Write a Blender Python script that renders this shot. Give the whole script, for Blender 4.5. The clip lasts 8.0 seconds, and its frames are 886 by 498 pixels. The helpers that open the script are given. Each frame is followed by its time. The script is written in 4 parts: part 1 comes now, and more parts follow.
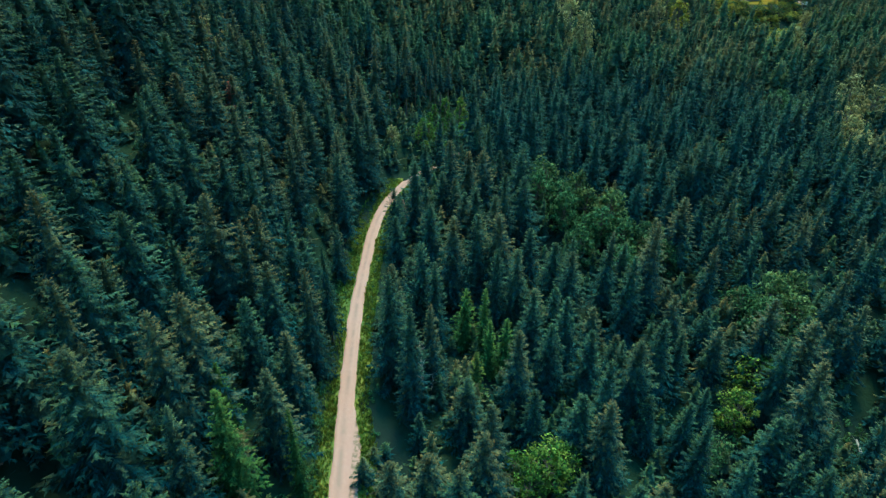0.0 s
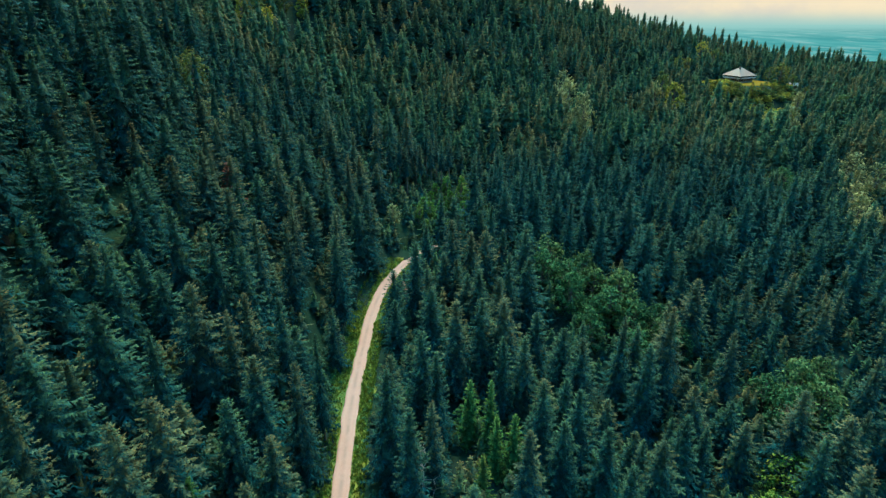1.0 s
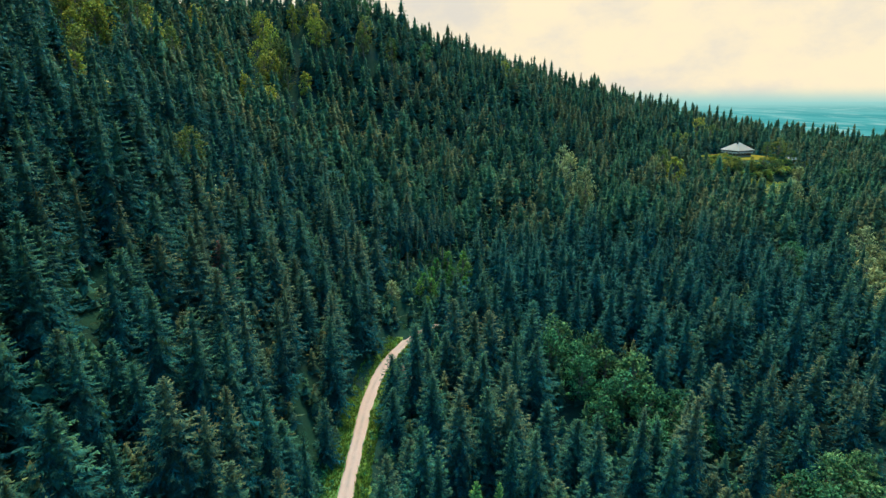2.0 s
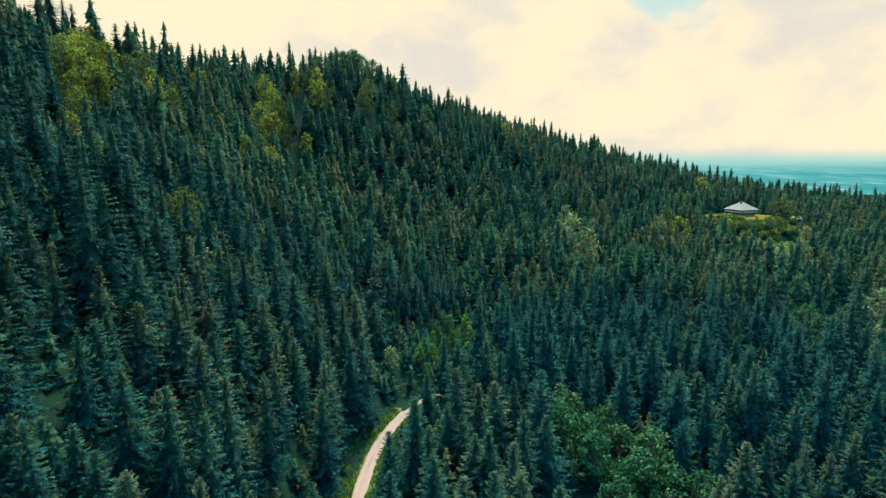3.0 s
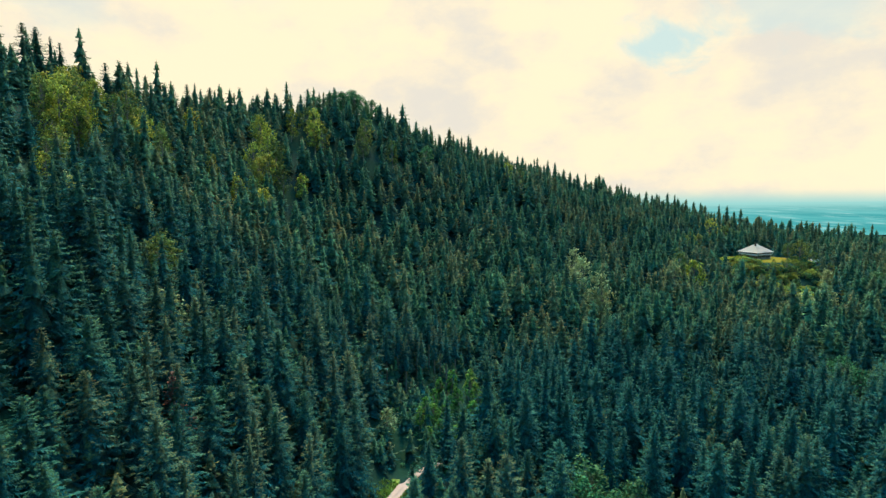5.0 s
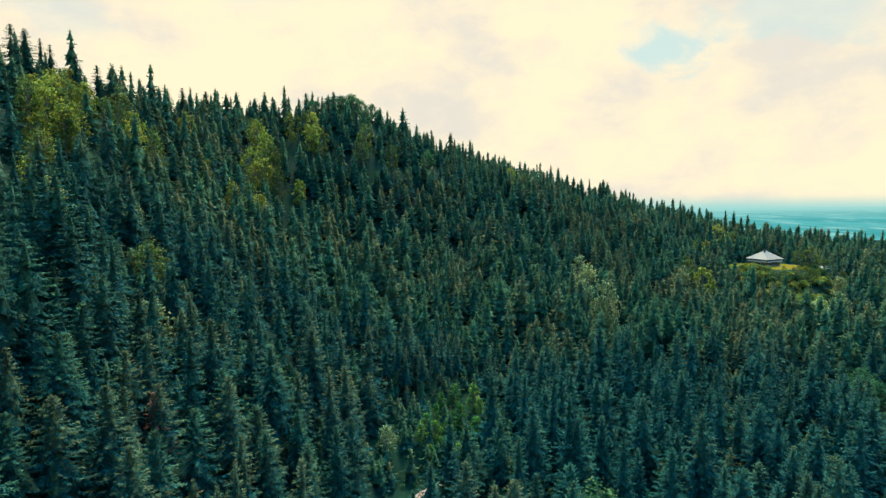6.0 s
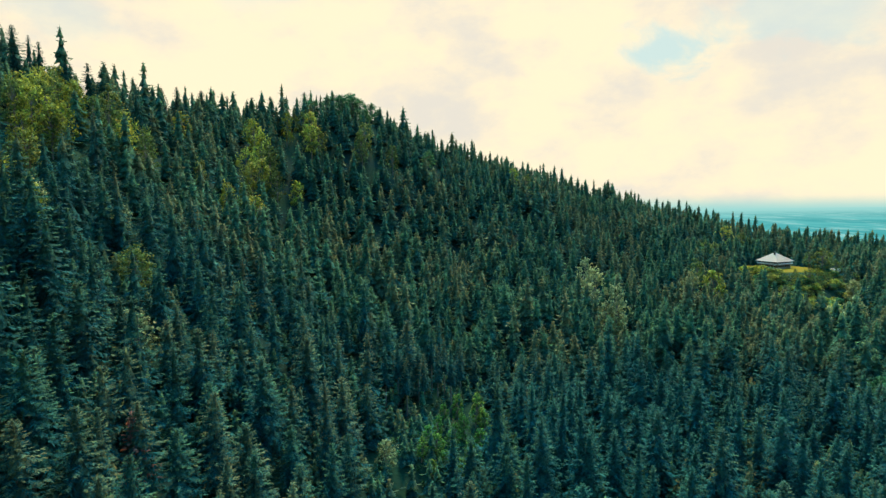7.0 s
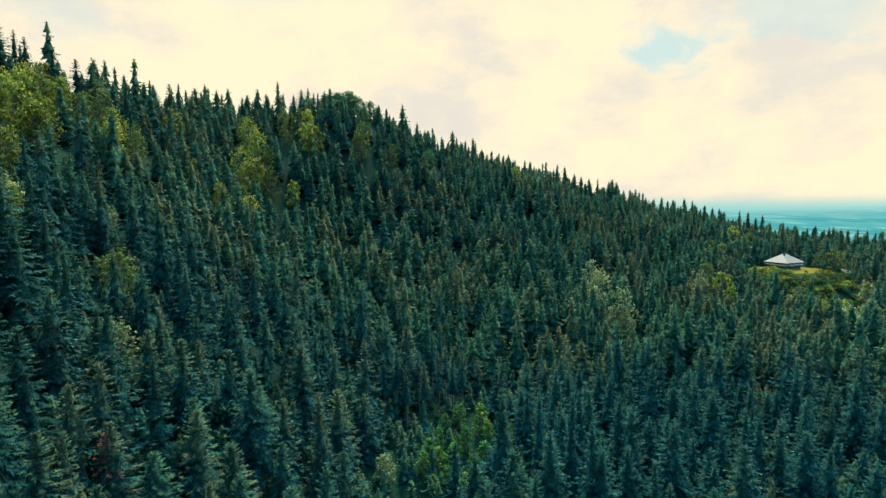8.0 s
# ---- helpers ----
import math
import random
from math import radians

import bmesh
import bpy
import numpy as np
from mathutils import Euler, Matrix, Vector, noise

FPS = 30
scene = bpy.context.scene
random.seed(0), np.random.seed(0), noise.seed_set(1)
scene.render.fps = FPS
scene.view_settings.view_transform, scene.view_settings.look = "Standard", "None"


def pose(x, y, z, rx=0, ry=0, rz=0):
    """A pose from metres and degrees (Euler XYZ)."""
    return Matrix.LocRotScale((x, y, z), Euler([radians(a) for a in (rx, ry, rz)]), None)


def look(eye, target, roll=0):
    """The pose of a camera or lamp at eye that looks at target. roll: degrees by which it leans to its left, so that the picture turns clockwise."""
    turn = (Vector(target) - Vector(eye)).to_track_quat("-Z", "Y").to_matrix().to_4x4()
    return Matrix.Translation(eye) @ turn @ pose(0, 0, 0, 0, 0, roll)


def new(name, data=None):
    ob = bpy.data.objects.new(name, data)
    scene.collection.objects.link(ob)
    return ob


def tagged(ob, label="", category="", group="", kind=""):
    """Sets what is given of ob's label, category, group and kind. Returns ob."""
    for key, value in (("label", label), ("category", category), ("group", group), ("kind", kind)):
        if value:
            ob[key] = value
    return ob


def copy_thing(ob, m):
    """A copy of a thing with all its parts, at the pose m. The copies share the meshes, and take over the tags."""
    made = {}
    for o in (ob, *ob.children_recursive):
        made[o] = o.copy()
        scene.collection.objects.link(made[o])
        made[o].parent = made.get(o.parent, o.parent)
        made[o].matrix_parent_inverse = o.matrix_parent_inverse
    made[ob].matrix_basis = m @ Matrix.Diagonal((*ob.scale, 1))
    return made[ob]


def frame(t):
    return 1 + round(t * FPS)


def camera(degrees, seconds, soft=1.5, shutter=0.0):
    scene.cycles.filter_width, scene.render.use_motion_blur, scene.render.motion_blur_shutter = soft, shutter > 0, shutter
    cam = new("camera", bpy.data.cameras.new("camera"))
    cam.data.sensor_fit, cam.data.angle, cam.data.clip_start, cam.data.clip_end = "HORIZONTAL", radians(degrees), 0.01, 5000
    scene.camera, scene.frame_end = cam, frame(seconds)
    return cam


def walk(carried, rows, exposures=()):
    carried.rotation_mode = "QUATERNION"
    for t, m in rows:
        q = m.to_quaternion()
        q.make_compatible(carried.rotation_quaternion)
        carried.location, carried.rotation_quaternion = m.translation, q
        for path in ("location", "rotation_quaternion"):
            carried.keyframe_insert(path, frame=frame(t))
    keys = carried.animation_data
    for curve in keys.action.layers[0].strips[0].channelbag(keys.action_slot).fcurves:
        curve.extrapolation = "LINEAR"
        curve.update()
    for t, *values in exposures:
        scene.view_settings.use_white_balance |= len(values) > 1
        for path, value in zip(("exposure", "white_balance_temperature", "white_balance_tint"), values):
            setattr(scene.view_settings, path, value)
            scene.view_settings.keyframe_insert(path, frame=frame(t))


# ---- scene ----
cam = camera(76.2, 8.0, 1.4)
METRES, EYE, TILT, LEAN, TURN = 60.0, 75.0, -30.0, 0.0, 0.0
ROWS = [
    (0.0, 0.0, 0.0, 0.0, 0.0, 0.0, 0.0),
    (0.5, -0.0017, 0.0463, 0.0227, 0.06, 3.53, 0.08),
    (1.0, -0.0044, 0.1002, 0.0489, 0.08, 7.32, 0.15),
    (1.5, -0.0074, 0.1526, 0.0749, 0.08, 10.8, 0.2),
    (2.0, -0.0097, 0.2098, 0.1063, 0.13, 14.44, 0.23),
    (3.5, -0.0166, 0.3723, 0.1993, 0.2, 22.18, 0.29),
    (4.0, -0.0192, 0.4294, 0.2309, 0.23, 23.36, 0.36),
    (4.5, -0.0219, 0.4811, 0.2616, 0.24, 23.96, 0.38),
    (6.0, -0.0318, 0.6452, 0.3596, 0.34, 24.96, 0.42),
    (6.5, -0.0341, 0.6976, 0.3906, 0.4, 25.05, 0.43),
    (7.0, -0.0375, 0.7559, 0.4251, 0.47, 25.08, 0.47),
    (7.5, -0.0409, 0.8109, 0.4567, 0.49, 25.09, 0.52),
    (8.0, -0.0434, 0.869, 0.492, 0.52, 25.07, 0.57),
]
EXPOSURES = [(0.0, 0.05), (1.5, 0.25), (3.0, 0.35), (4.0, 0.4), (8.0, 0.4)]
walk(cam, [(t, pose(0, 0, EYE, TILT, LEAN, TURN) @ pose(METRES * x, METRES * y, METRES * z, 90 + pitch, roll, yaw)) for t, x, y, z, yaw, pitch, roll in ROWS], EXPOSURES)

# ---- world, sun ----
SUN_AZ, SUN_EL = 10.0, 65.0      # degrees right of the flight line, and up
world = bpy.data.worlds.new("cloudy_sky")
scene.world = world
world.use_nodes = True


def nodes_of(tree):
    """Short ways to add and link nodes in one tree."""
    tree.nodes.clear()

    def add(kind, inputs=None, **props):
        n = tree.nodes.new(kind)
        if "operation" in props:
            n.operation = props["operation"]
        if "attribute_name" in props:
            n.attribute_name = props["attribute_name"]
        if kind == "ShaderNodeMix":
            n.data_type, n.blend_type = "RGBA", props["blend_type"]
        for k, v in (inputs or {}).items():
            if isinstance(v, bpy.types.NodeSocket):
                tree.links.new(v, n.inputs[k])
            else:
                n.inputs[k].default_value = v
        return n
    return add


def mixer(add, fac, a, b, blend="MIX"):
    n = add("ShaderNodeMix", blend_type=blend)
    for sock, v in ((n.inputs[0], fac), (n.inputs[6], a), (n.inputs[7], b)):
        if isinstance(v, bpy.types.NodeSocket):
            n.id_data.links.new(v, sock)
        else:
            sock.default_value = v if isinstance(v, float) else (*v, 1.0)
    return n.outputs[2]


def value(add, op, a, b):
    return add("ShaderNodeMath", {0: a, 1: b}, operation=op).outputs[0]


def ramp(add, fac, *stops):
    """Maps fac through (position, value) stops, smoothly, to a grey value."""
    n = add("ShaderNodeValToRGB", {"Fac": fac})
    r = n.color_ramp
    r.interpolation = "EASE"
    while len(r.elements) < len(stops):
        r.elements.new(0.5)
    for e, (p, v) in zip(r.elements, stops):
        e.position, e.color = p, (v, v, v, 1)
    return n.outputs["Color"]


def build_world():
    add = nodes_of(world.node_tree)
    where = add("ShaderNodeTexCoord").outputs["Generated"]
    xyz = add("ShaderNodeSeparateXYZ", {"Vector": where})
    sky = add("ShaderNodeTexSky")
    sky.sky_type, sky.sun_disc, sky.sun_elevation, sky.sun_rotation = "NISHITA", False, radians(SUN_EL), radians(SUN_AZ)
    sky.air_density, sky.dust_density = 1.2, 2.0
    blue = mixer(add, 1.0, sky.outputs["Color"], (0.04, 0.45, 0.56), "MULTIPLY")
    # cloud sheets with a few thin gaps
    flat = add("ShaderNodeMapping", {"Vector": where, "Scale": (1.0, 1.0, 1.7), "Location": (0.62, 0.1, 0.25)})
    big = add("ShaderNodeTexNoise", {"Vector": flat.outputs[0], "Scale": 5.5, "Detail": 8.0, "Roughness": 0.58, "Distortion": 0.4}).outputs["Fac"]
    fine = add("ShaderNodeTexNoise", {"Vector": flat.outputs[0], "Scale": 4.2, "Detail": 9.0, "Roughness": 0.6})
    holes = None
    for az, el, wide, deep in ((20, 13.2, 0.115, 0.9), (31, 15.5, 0.17, 0.5), (-33, 15.5, 0.09, 0.3), (-20, 20, 0.14, 0.25), (5, 30, 0.2, 0.5)):
        d = (math.sin(radians(az)) * math.cos(radians(el)), math.cos(radians(az)) * math.cos(radians(el)), math.sin(radians(el)))
        away = add("ShaderNodeVectorMath", {0: where, 1: d}, operation="SUBTRACT").outputs[0]
        away = add("ShaderNodeVectorMath", {0: away, 1: (1.0, 1.0, 2.2)}, operation="MULTIPLY").outputs[0]
        far = add("ShaderNodeVectorMath", {0: away}, operation="LENGTH").outputs["Value"]
        near_gap = value(add, "SUBTRACT", 1.0, value(add, "DIVIDE", far, wide))
        torn = value(add, "ADD", near_gap, value(add, "MULTIPLY", value(add, "SUBTRACT", big, 0.5), 3.4))
        gap = value(add, "MULTIPLY", ramp(add, torn, (0.12, 0.0), (0.75, 1.0)), deep)
        holes = gap if holes is None else value(add, "MAXIMUM", holes, gap)
    folds = ramp(add, fine.outputs["Fac"], (0.36, 0.0), (0.60, 1.0))
    cream = mixer(add, folds, (0.64, 0.60, 0.52), (0.84, 0.72, 0.50))
    sunward = ramp(add, value(add, "ADD", value(add, "MULTIPLY", xyz.outputs["Y"], 0.5), 0.5), (0.28, 0.0), (0.80, 1.0))
    cream = mixer(add, sunward, (0.20, 0.36, 0.40), cream)
    veil = mixer(add, 0.03, (0.47, 0.56, 0.51), blue)
    clouds = mixer(add, holes, cream, veil)
    # broken cloud overhead and behind, closed cloud along the horizon
    high = ramp(add, xyz.outputs["Z"], (0.38, 0.0), (0.72, 0.8))
    dome = mixer(add, high, clouds, blue)
    haze = ramp(add, value(add, "ADD", xyz.outputs["Z"], 0.5), (0.478, 1.0), (0.508, 0.0))
    final = mixer(add, haze, dome, (0.27, 0.54, 0.51))
    bg = add("ShaderNodeBackground", {"Color": final, "Strength": 1.0})
    add("ShaderNodeOutputWorld", {"Surface": bg.outputs[0]})


build_world()
sun = new("sun", bpy.data.lights.new("sun", "SUN"))
sun.data.energy, sun.data.angle, sun.data.color = 5.0, radians(11.0), (1.0, 0.82, 0.48)
sun.matrix_world = look((0, 0, 300), (-300 * math.sin(radians(SUN_AZ)) * math.cos(radians(SUN_EL)), -300 * math.cos(radians(SUN_AZ)) * math.cos(radians(SUN_EL)), 300 - 300 * math.sin(radians(SUN_EL))))


# ---- materials ----
def material(name):
    m = bpy.data.materials.new(name)
    m.use_nodes = True
    return m, nodes_of(m.node_tree)


def close(add, colour, rough=0.8, bump=None, strength=0.3, distance=0.1, thin=0.0, **more):
    inputs = {"Base Color": colour if isinstance(colour, bpy.types.NodeSocket) else (*colour, 1), "Roughness": rough}
    inputs.update(more)
    if bump:
        inputs["Normal"] = add("ShaderNodeBump", {"Height": bump, "Strength": strength, "Distance": distance}).outputs[0]
    surf = add("ShaderNodeBsdfPrincipled", inputs).outputs[0]
    if thin:
        through_leaf = add("ShaderNodeBsdfTranslucent", {"Color": inputs["Base Color"]}).outputs[0]
        surf = add("ShaderNodeMixShader", {0: thin, 1: surf, 2: through_leaf}).outputs[0]
    add("ShaderNodeOutputMaterial", {"Surface": surf})


def place(add):
    return add("ShaderNodeNewGeometry").outputs["Position"]


def noise_at(add, scale, detail=4.0, rough=0.6, where=None):
    return add("ShaderNodeTexNoise", {"Vector": where or place(add), "Scale": scale, "Detail": detail, "Roughness": rough}).outputs["Fac"]


def foliage(name, inner, outer, odd, odd_from, thin=0.0, grain=1.3, spread=0.55, drift=0.0):
    """Leaf or needle colour: from inner to outer along each twig, darker inside and low in crowns as painted shade, a
    tone of its own for each tree, odd trees in a third colour.
    """
    m, add = material(name)
    tip_light = add("ShaderNodeAttribute", attribute_name="tip_light").outputs["Fac"]
    tone = add("ShaderNodeAttribute", attribute_name="tone").outputs["Fac"]
    own = value(add, "FRACT", value(add, "ADD", add("ShaderNodeObjectInfo").outputs["Random"], tone), 0.0)
    if drift:       # stands of one kind grow together
        own = value(add, "FRACT", value(add, "ADD", value(add, "MULTIPLY", own, 1.0 - drift), value(add, "MULTIPLY", ramp(add, noise_at(add, 0.022, 3.0), (0.32, 0.0), (0.70, 1.0)), drift)), 0.0)
    speck = noise_at(add, grain, 3.0)
    reach = value(add, "MULTIPLY", tip_light, ramp(add, speck, (0.3, 0.30), (0.7, 1.3)))
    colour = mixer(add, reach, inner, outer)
    oddness = ramp(add, own, (odd_from, 0.0), (min(odd_from + 0.25, 1.0), 1.0))
    colour = mixer(add, value(add, "MULTIPLY", oddness, reach), colour, odd)
    light = value(add, "ADD", value(add, "MULTIPLY", value(add, "FRACT", value(add, "MULTIPLY", own, 7.3), 0.0), spread), 1.0 - spread / 2)
    grey = add("ShaderNodeCombineColor", {0: light, 1: light, 2: light}).outputs[0]
    colour = mixer(add, 1.0, colour, grey, "MULTIPLY")
    clump = noise_at(add, 1.1, 4.0, 0.7)
    mottle = ramp(add, clump, (0.34, 0.55), (0.66, 1.42))
    colour = mixer(add, 1.0, colour, add("ShaderNodeCombineColor", {0: mottle, 1: mottle, 2: mottle}).outputs[0], "MULTIPLY")
    close(add, colour, 0.75, clump, 1.0, 0.55, thin=thin, **{"Specular IOR Level": 0.12})
    return m


# inner teal carries the crowns' shade, outer olive their sunlit twigs
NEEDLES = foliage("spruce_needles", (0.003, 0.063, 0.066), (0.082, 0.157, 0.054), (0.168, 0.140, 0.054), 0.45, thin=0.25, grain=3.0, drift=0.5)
# darker copy of the needles, with the valley's shade in the colour
HOLLOW = foliage("shaded_spruce_needles", (0.002, 0.058, 0.060), (0.042, 0.122, 0.060), (0.085, 0.125, 0.058), 0.55, thin=0.2, grain=3.0, drift=0.5)
YOUNG = foliage("young_spruce_needles", (0.020, 0.095, 0.030), (0.105, 0.205, 0.038), (0.16, 0.20, 0.036), 0.5, thin=0.14)
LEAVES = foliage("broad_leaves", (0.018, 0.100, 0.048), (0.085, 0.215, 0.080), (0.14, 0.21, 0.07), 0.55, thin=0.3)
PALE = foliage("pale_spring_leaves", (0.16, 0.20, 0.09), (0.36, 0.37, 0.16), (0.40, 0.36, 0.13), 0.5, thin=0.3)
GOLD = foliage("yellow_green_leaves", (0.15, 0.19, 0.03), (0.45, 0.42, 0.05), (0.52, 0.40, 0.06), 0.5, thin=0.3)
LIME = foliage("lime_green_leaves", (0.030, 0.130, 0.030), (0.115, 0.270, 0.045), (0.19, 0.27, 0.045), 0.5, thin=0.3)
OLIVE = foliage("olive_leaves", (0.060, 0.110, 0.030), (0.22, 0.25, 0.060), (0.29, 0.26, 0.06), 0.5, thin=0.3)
RUST = foliage("rusty_dead_needles", (0.18, 0.07, 0.05), (0.45, 0.17, 0.12), (0.38, 0.15, 0.10), 0.5)
GRASS = foliage("verge_grass", (0.09, 0.16, 0.03), (0.26, 0.32, 0.05), (0.42, 0.36, 0.05), 0.45, thin=0.2)


def bark_material():
    m, add = material("bark")
    g = noise_at(add, 5.0, 5.0)
    close(add, mixer(add, g, (0.075, 0.06, 0.05), (0.20, 0.17, 0.145)), 0.9, g, 0.6, 0.05)
    return m


def ground_material():
    m, add = material("forest_floor")
    a, b = noise_at(add, 0.05, 5.0), noise_at(add, 0.9, 5.0)
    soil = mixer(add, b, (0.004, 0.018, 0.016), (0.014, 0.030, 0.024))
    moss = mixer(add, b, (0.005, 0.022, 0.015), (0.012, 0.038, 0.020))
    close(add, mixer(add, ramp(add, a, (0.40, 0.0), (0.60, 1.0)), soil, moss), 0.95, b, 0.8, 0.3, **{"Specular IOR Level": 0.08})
    return m


def meadow_material():
    m, add = material("meadow_grass")
    a, b = noise_at(add, 0.15, 4.0), noise_at(add, 2.5, 4.0)
    c = mixer(add, a, (0.15, 0.090, 0.003), (0.20, 0.120, 0.004))
    close(add, mixer(add, b, c, (0.14, 0.105, 0.006)), 0.9, b, 0.6, 0.1, **{"Specular IOR Level": 0.08})
    return m


def turf_material():
    m, add = material("verge_turf")
    a, b = noise_at(add, 0.12, 4.0), noise_at(add, 2.0, 5.0)
    c = mixer(add, ramp(add, a, (0.4, 0.0), (0.62, 1.0)), (0.09, 0.17, 0.035), (0.26, 0.27, 0.04))
    close(add, mixer(add, b, c, (0.05, 0.085, 0.03)), 0.95, b, 0.9, 0.2, **{"Specular IOR Level": 0.08})
    return m


def gravel_material():
    m, add = material("gravel_road")
    across = add("ShaderNodeAttribute", attribute_name="across").outputs["Fac"]
    big, mid, small = noise_at(add, 0.22, 4.0), noise_at(add, 1.4, 5.0), noise_at(add, 14.0, 3.0)
    c = mixer(add, mid, (0.40, 0.215, 0.180), (0.50, 0.285, 0.240))
    c = mixer(add, value(add, "MULTIPLY", small, 0.5), c, (0.23, 0.19, 0.16))
    middle = ramp(add, across, (0.0, 1.0), (0.42, 0.0))
    wet = value(add, "MULTIPLY", middle, ramp(add, big, (0.36, 0.15), (0.62, 0.85)))
    c = mixer(add, wet, c, (0.27, 0.185, 0.155))
    edge = value(add, "MULTIPLY", ramp(add, across, (0.80, 0.0), (1.0, 1.0)), ramp(add, mid, (0.42, 0.0), (0.6, 0.9)))
    c = mixer(add, edge, c, (0.16, 0.13, 0.09))
    close(add, c, 0.95, small, 0.7, 0.05, **{"Specular IOR Level": 0.08})
    return m


def plain_material(name, a, b, scale, rough=0.7, bump=0.25, **more):
    """A painted, wooden or metal surface: two near colours mixed by grain and a wide stain."""
    m, add = material(name)
    g, w = noise_at(add, scale, 5.0), noise_at(add, scale * 0.12, 3.0)
    c = mixer(add, g, a, b)
    c = mixer(add, value(add, "MULTIPLY", w, 0.35), c, tuple(v * 0.7 for v in a))
    close(add, c, rough, g, bump, 0.02, **more)
    return m


def distance_material():
    """The lowland backdrop: haze is painted in as its own glow, paler with distance."""
    m, add = material("lowland_painted_haze")
    p = add("ShaderNodeMapping", {"Vector": place(add), "Scale": (0.0016, 0.0007, 0.0)}).outputs[0]
    a = noise_at(add, 1.6, 6.0, 0.62, p)
    q = add("ShaderNodeMapping", {"Vector": place(add), "Scale": (0.006, 0.0022, 0.0)}).outputs[0]
    b = noise_at(add, 2.0, 5.0, 0.6, q)
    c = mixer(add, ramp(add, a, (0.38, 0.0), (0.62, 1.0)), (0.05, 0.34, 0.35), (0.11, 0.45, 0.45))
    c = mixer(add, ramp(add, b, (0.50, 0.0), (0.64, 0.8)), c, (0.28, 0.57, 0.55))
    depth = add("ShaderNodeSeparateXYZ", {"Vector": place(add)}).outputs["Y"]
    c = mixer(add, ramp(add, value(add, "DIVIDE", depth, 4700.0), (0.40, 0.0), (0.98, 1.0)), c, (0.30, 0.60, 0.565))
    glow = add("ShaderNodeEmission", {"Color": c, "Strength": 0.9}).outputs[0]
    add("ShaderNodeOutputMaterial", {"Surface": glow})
    return m


BARK, FLOOR, MEADOW, GRAVEL, TURF = bark_material(), ground_material(), meadow_material(), gravel_material(), turf_material()
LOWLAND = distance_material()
ROOF = plain_material("pale_sheet_metal", (0.54, 0.38, 0.31), (0.62, 0.45, 0.37), 1.5, 0.5, 0.1)
SILVER = plain_material("silvery_dead_wood", (0.26, 0.23, 0.20), (0.42, 0.38, 0.34), 6.0)
TIMBER = plain_material("dark_timber", (0.055, 0.045, 0.040), (0.11, 0.085, 0.07), 3.0)
WHITE = plain_material("white_paint", (0.70, 0.70, 0.68), (0.80, 0.80, 0.78), 3.0)
STONE = plain_material("grey_plaster", (0.24, 0.22, 0.20), (0.34, 0.32, 0.30), 2.0)
DARK_GLASS = plain_material("dark_window_glass", (0.02, 0.025, 0.03), (0.03, 0.035, 0.04), 1.0, 0.1, 0.0)


# ---- terrain ----
XS = np.array([-300., -150, -100, -60, -25, 0, 40, 80, 140, 200, 320])
SECTIONS = {   # ground height along cross-sections of the valley
    0: (150, 95, 66, 38, 8, -3, -16, -30, -45, -50, -50),
    60: (150, 98, 66, 36, 5, -4, -16, -26, -38, -42, -45),
    110: (150, 95, 66, 35, 3, -5, -9, -9, -14, -20, -30),
    160: (150, 98, 68, 38, 6, 2, 1, 2, -2, 0, -15),
    220: (150, 104, 66, 40, 17, 10, 7, 7, 5, 8, 0),
    300: (147, 112, 80, 50, 39, 37, 36, 28, 22, 19, 12),
    400: (119, 109, 115, 124, 107, 95, 82, 67, 51, 39, 28),
    450: (82, 72, 80, 90, 93, 93, 84, 75, 60, 46, 24),
    560: (20, 10, 10, 10, 10, 10, 5, 0, 0, -5, -10)}
YS = np.array(sorted(SECTIONS), float)
HEIGHTS = np.array([SECTIONS[int(y)] for y in YS], float)
PLAIN_Z = -25.0
HOUSE_AT = (175.5, 356.0, 36.0)
# the road's middle line: y, x, half width to the left and to the right
ROAD = np.array([(-60, -8.0, 1.5, 1.6), (15, -13.4, 1.5, 3.2), (50, -15.5, 1.5, 3.3), (64, -16.6, 1.5, 3.1), (74, -17.4, 1.5, 1.5), (90, -18.6, 1.5, 1.5), (101, -19.3, 1.7, 1.6),
                 (112, -19.7, 1.5, 1.6), (135, -19.8, 1.5, 1.6), (147, -19.1, 1.5, 1.6), (157, -17.7, 1.6, 1.7), (166, -15.2, 1.7, 1.8), (175, -11.8, 1.7, 1.8)])
ROAD_END = np.array([(-11.8, 175), (-8.5, 180.5), (-3.5, 184.5), (2.5, 189), (6.5, 197)])


def hermite(xs, rows, x):
    """Smooth curve through rows (one per station of xs) at the values x."""
    slope = np.gradient(rows, xs, axis=0)
    x = np.clip(x, xs[0], xs[-1])
    i = np.clip(np.searchsorted(xs, x) - 1, 0, len(xs) - 2)
    h = xs[i + 1] - xs[i]
    u = (x - xs[i]) / h
    k = np.arange(len(x))
    pick = (lambda a, j: a[j, k]) if rows.ndim == 2 else (lambda a, j: a[j])
    return ((2 * u**3 - 3 * u**2 + 1) * pick(rows, i) + (u**3 - 2 * u**2 + u) * h * pick(slope, i)
            + (3 * u**2 - 2 * u**3) * pick(rows, i + 1) + (u**3 - u**2) * h * pick(slope, i + 1))


def smooth(a, b, v):
    u = np.clip((v - a) / (b - a), 0, 1)
    return u * u * (3 - 2 * u)


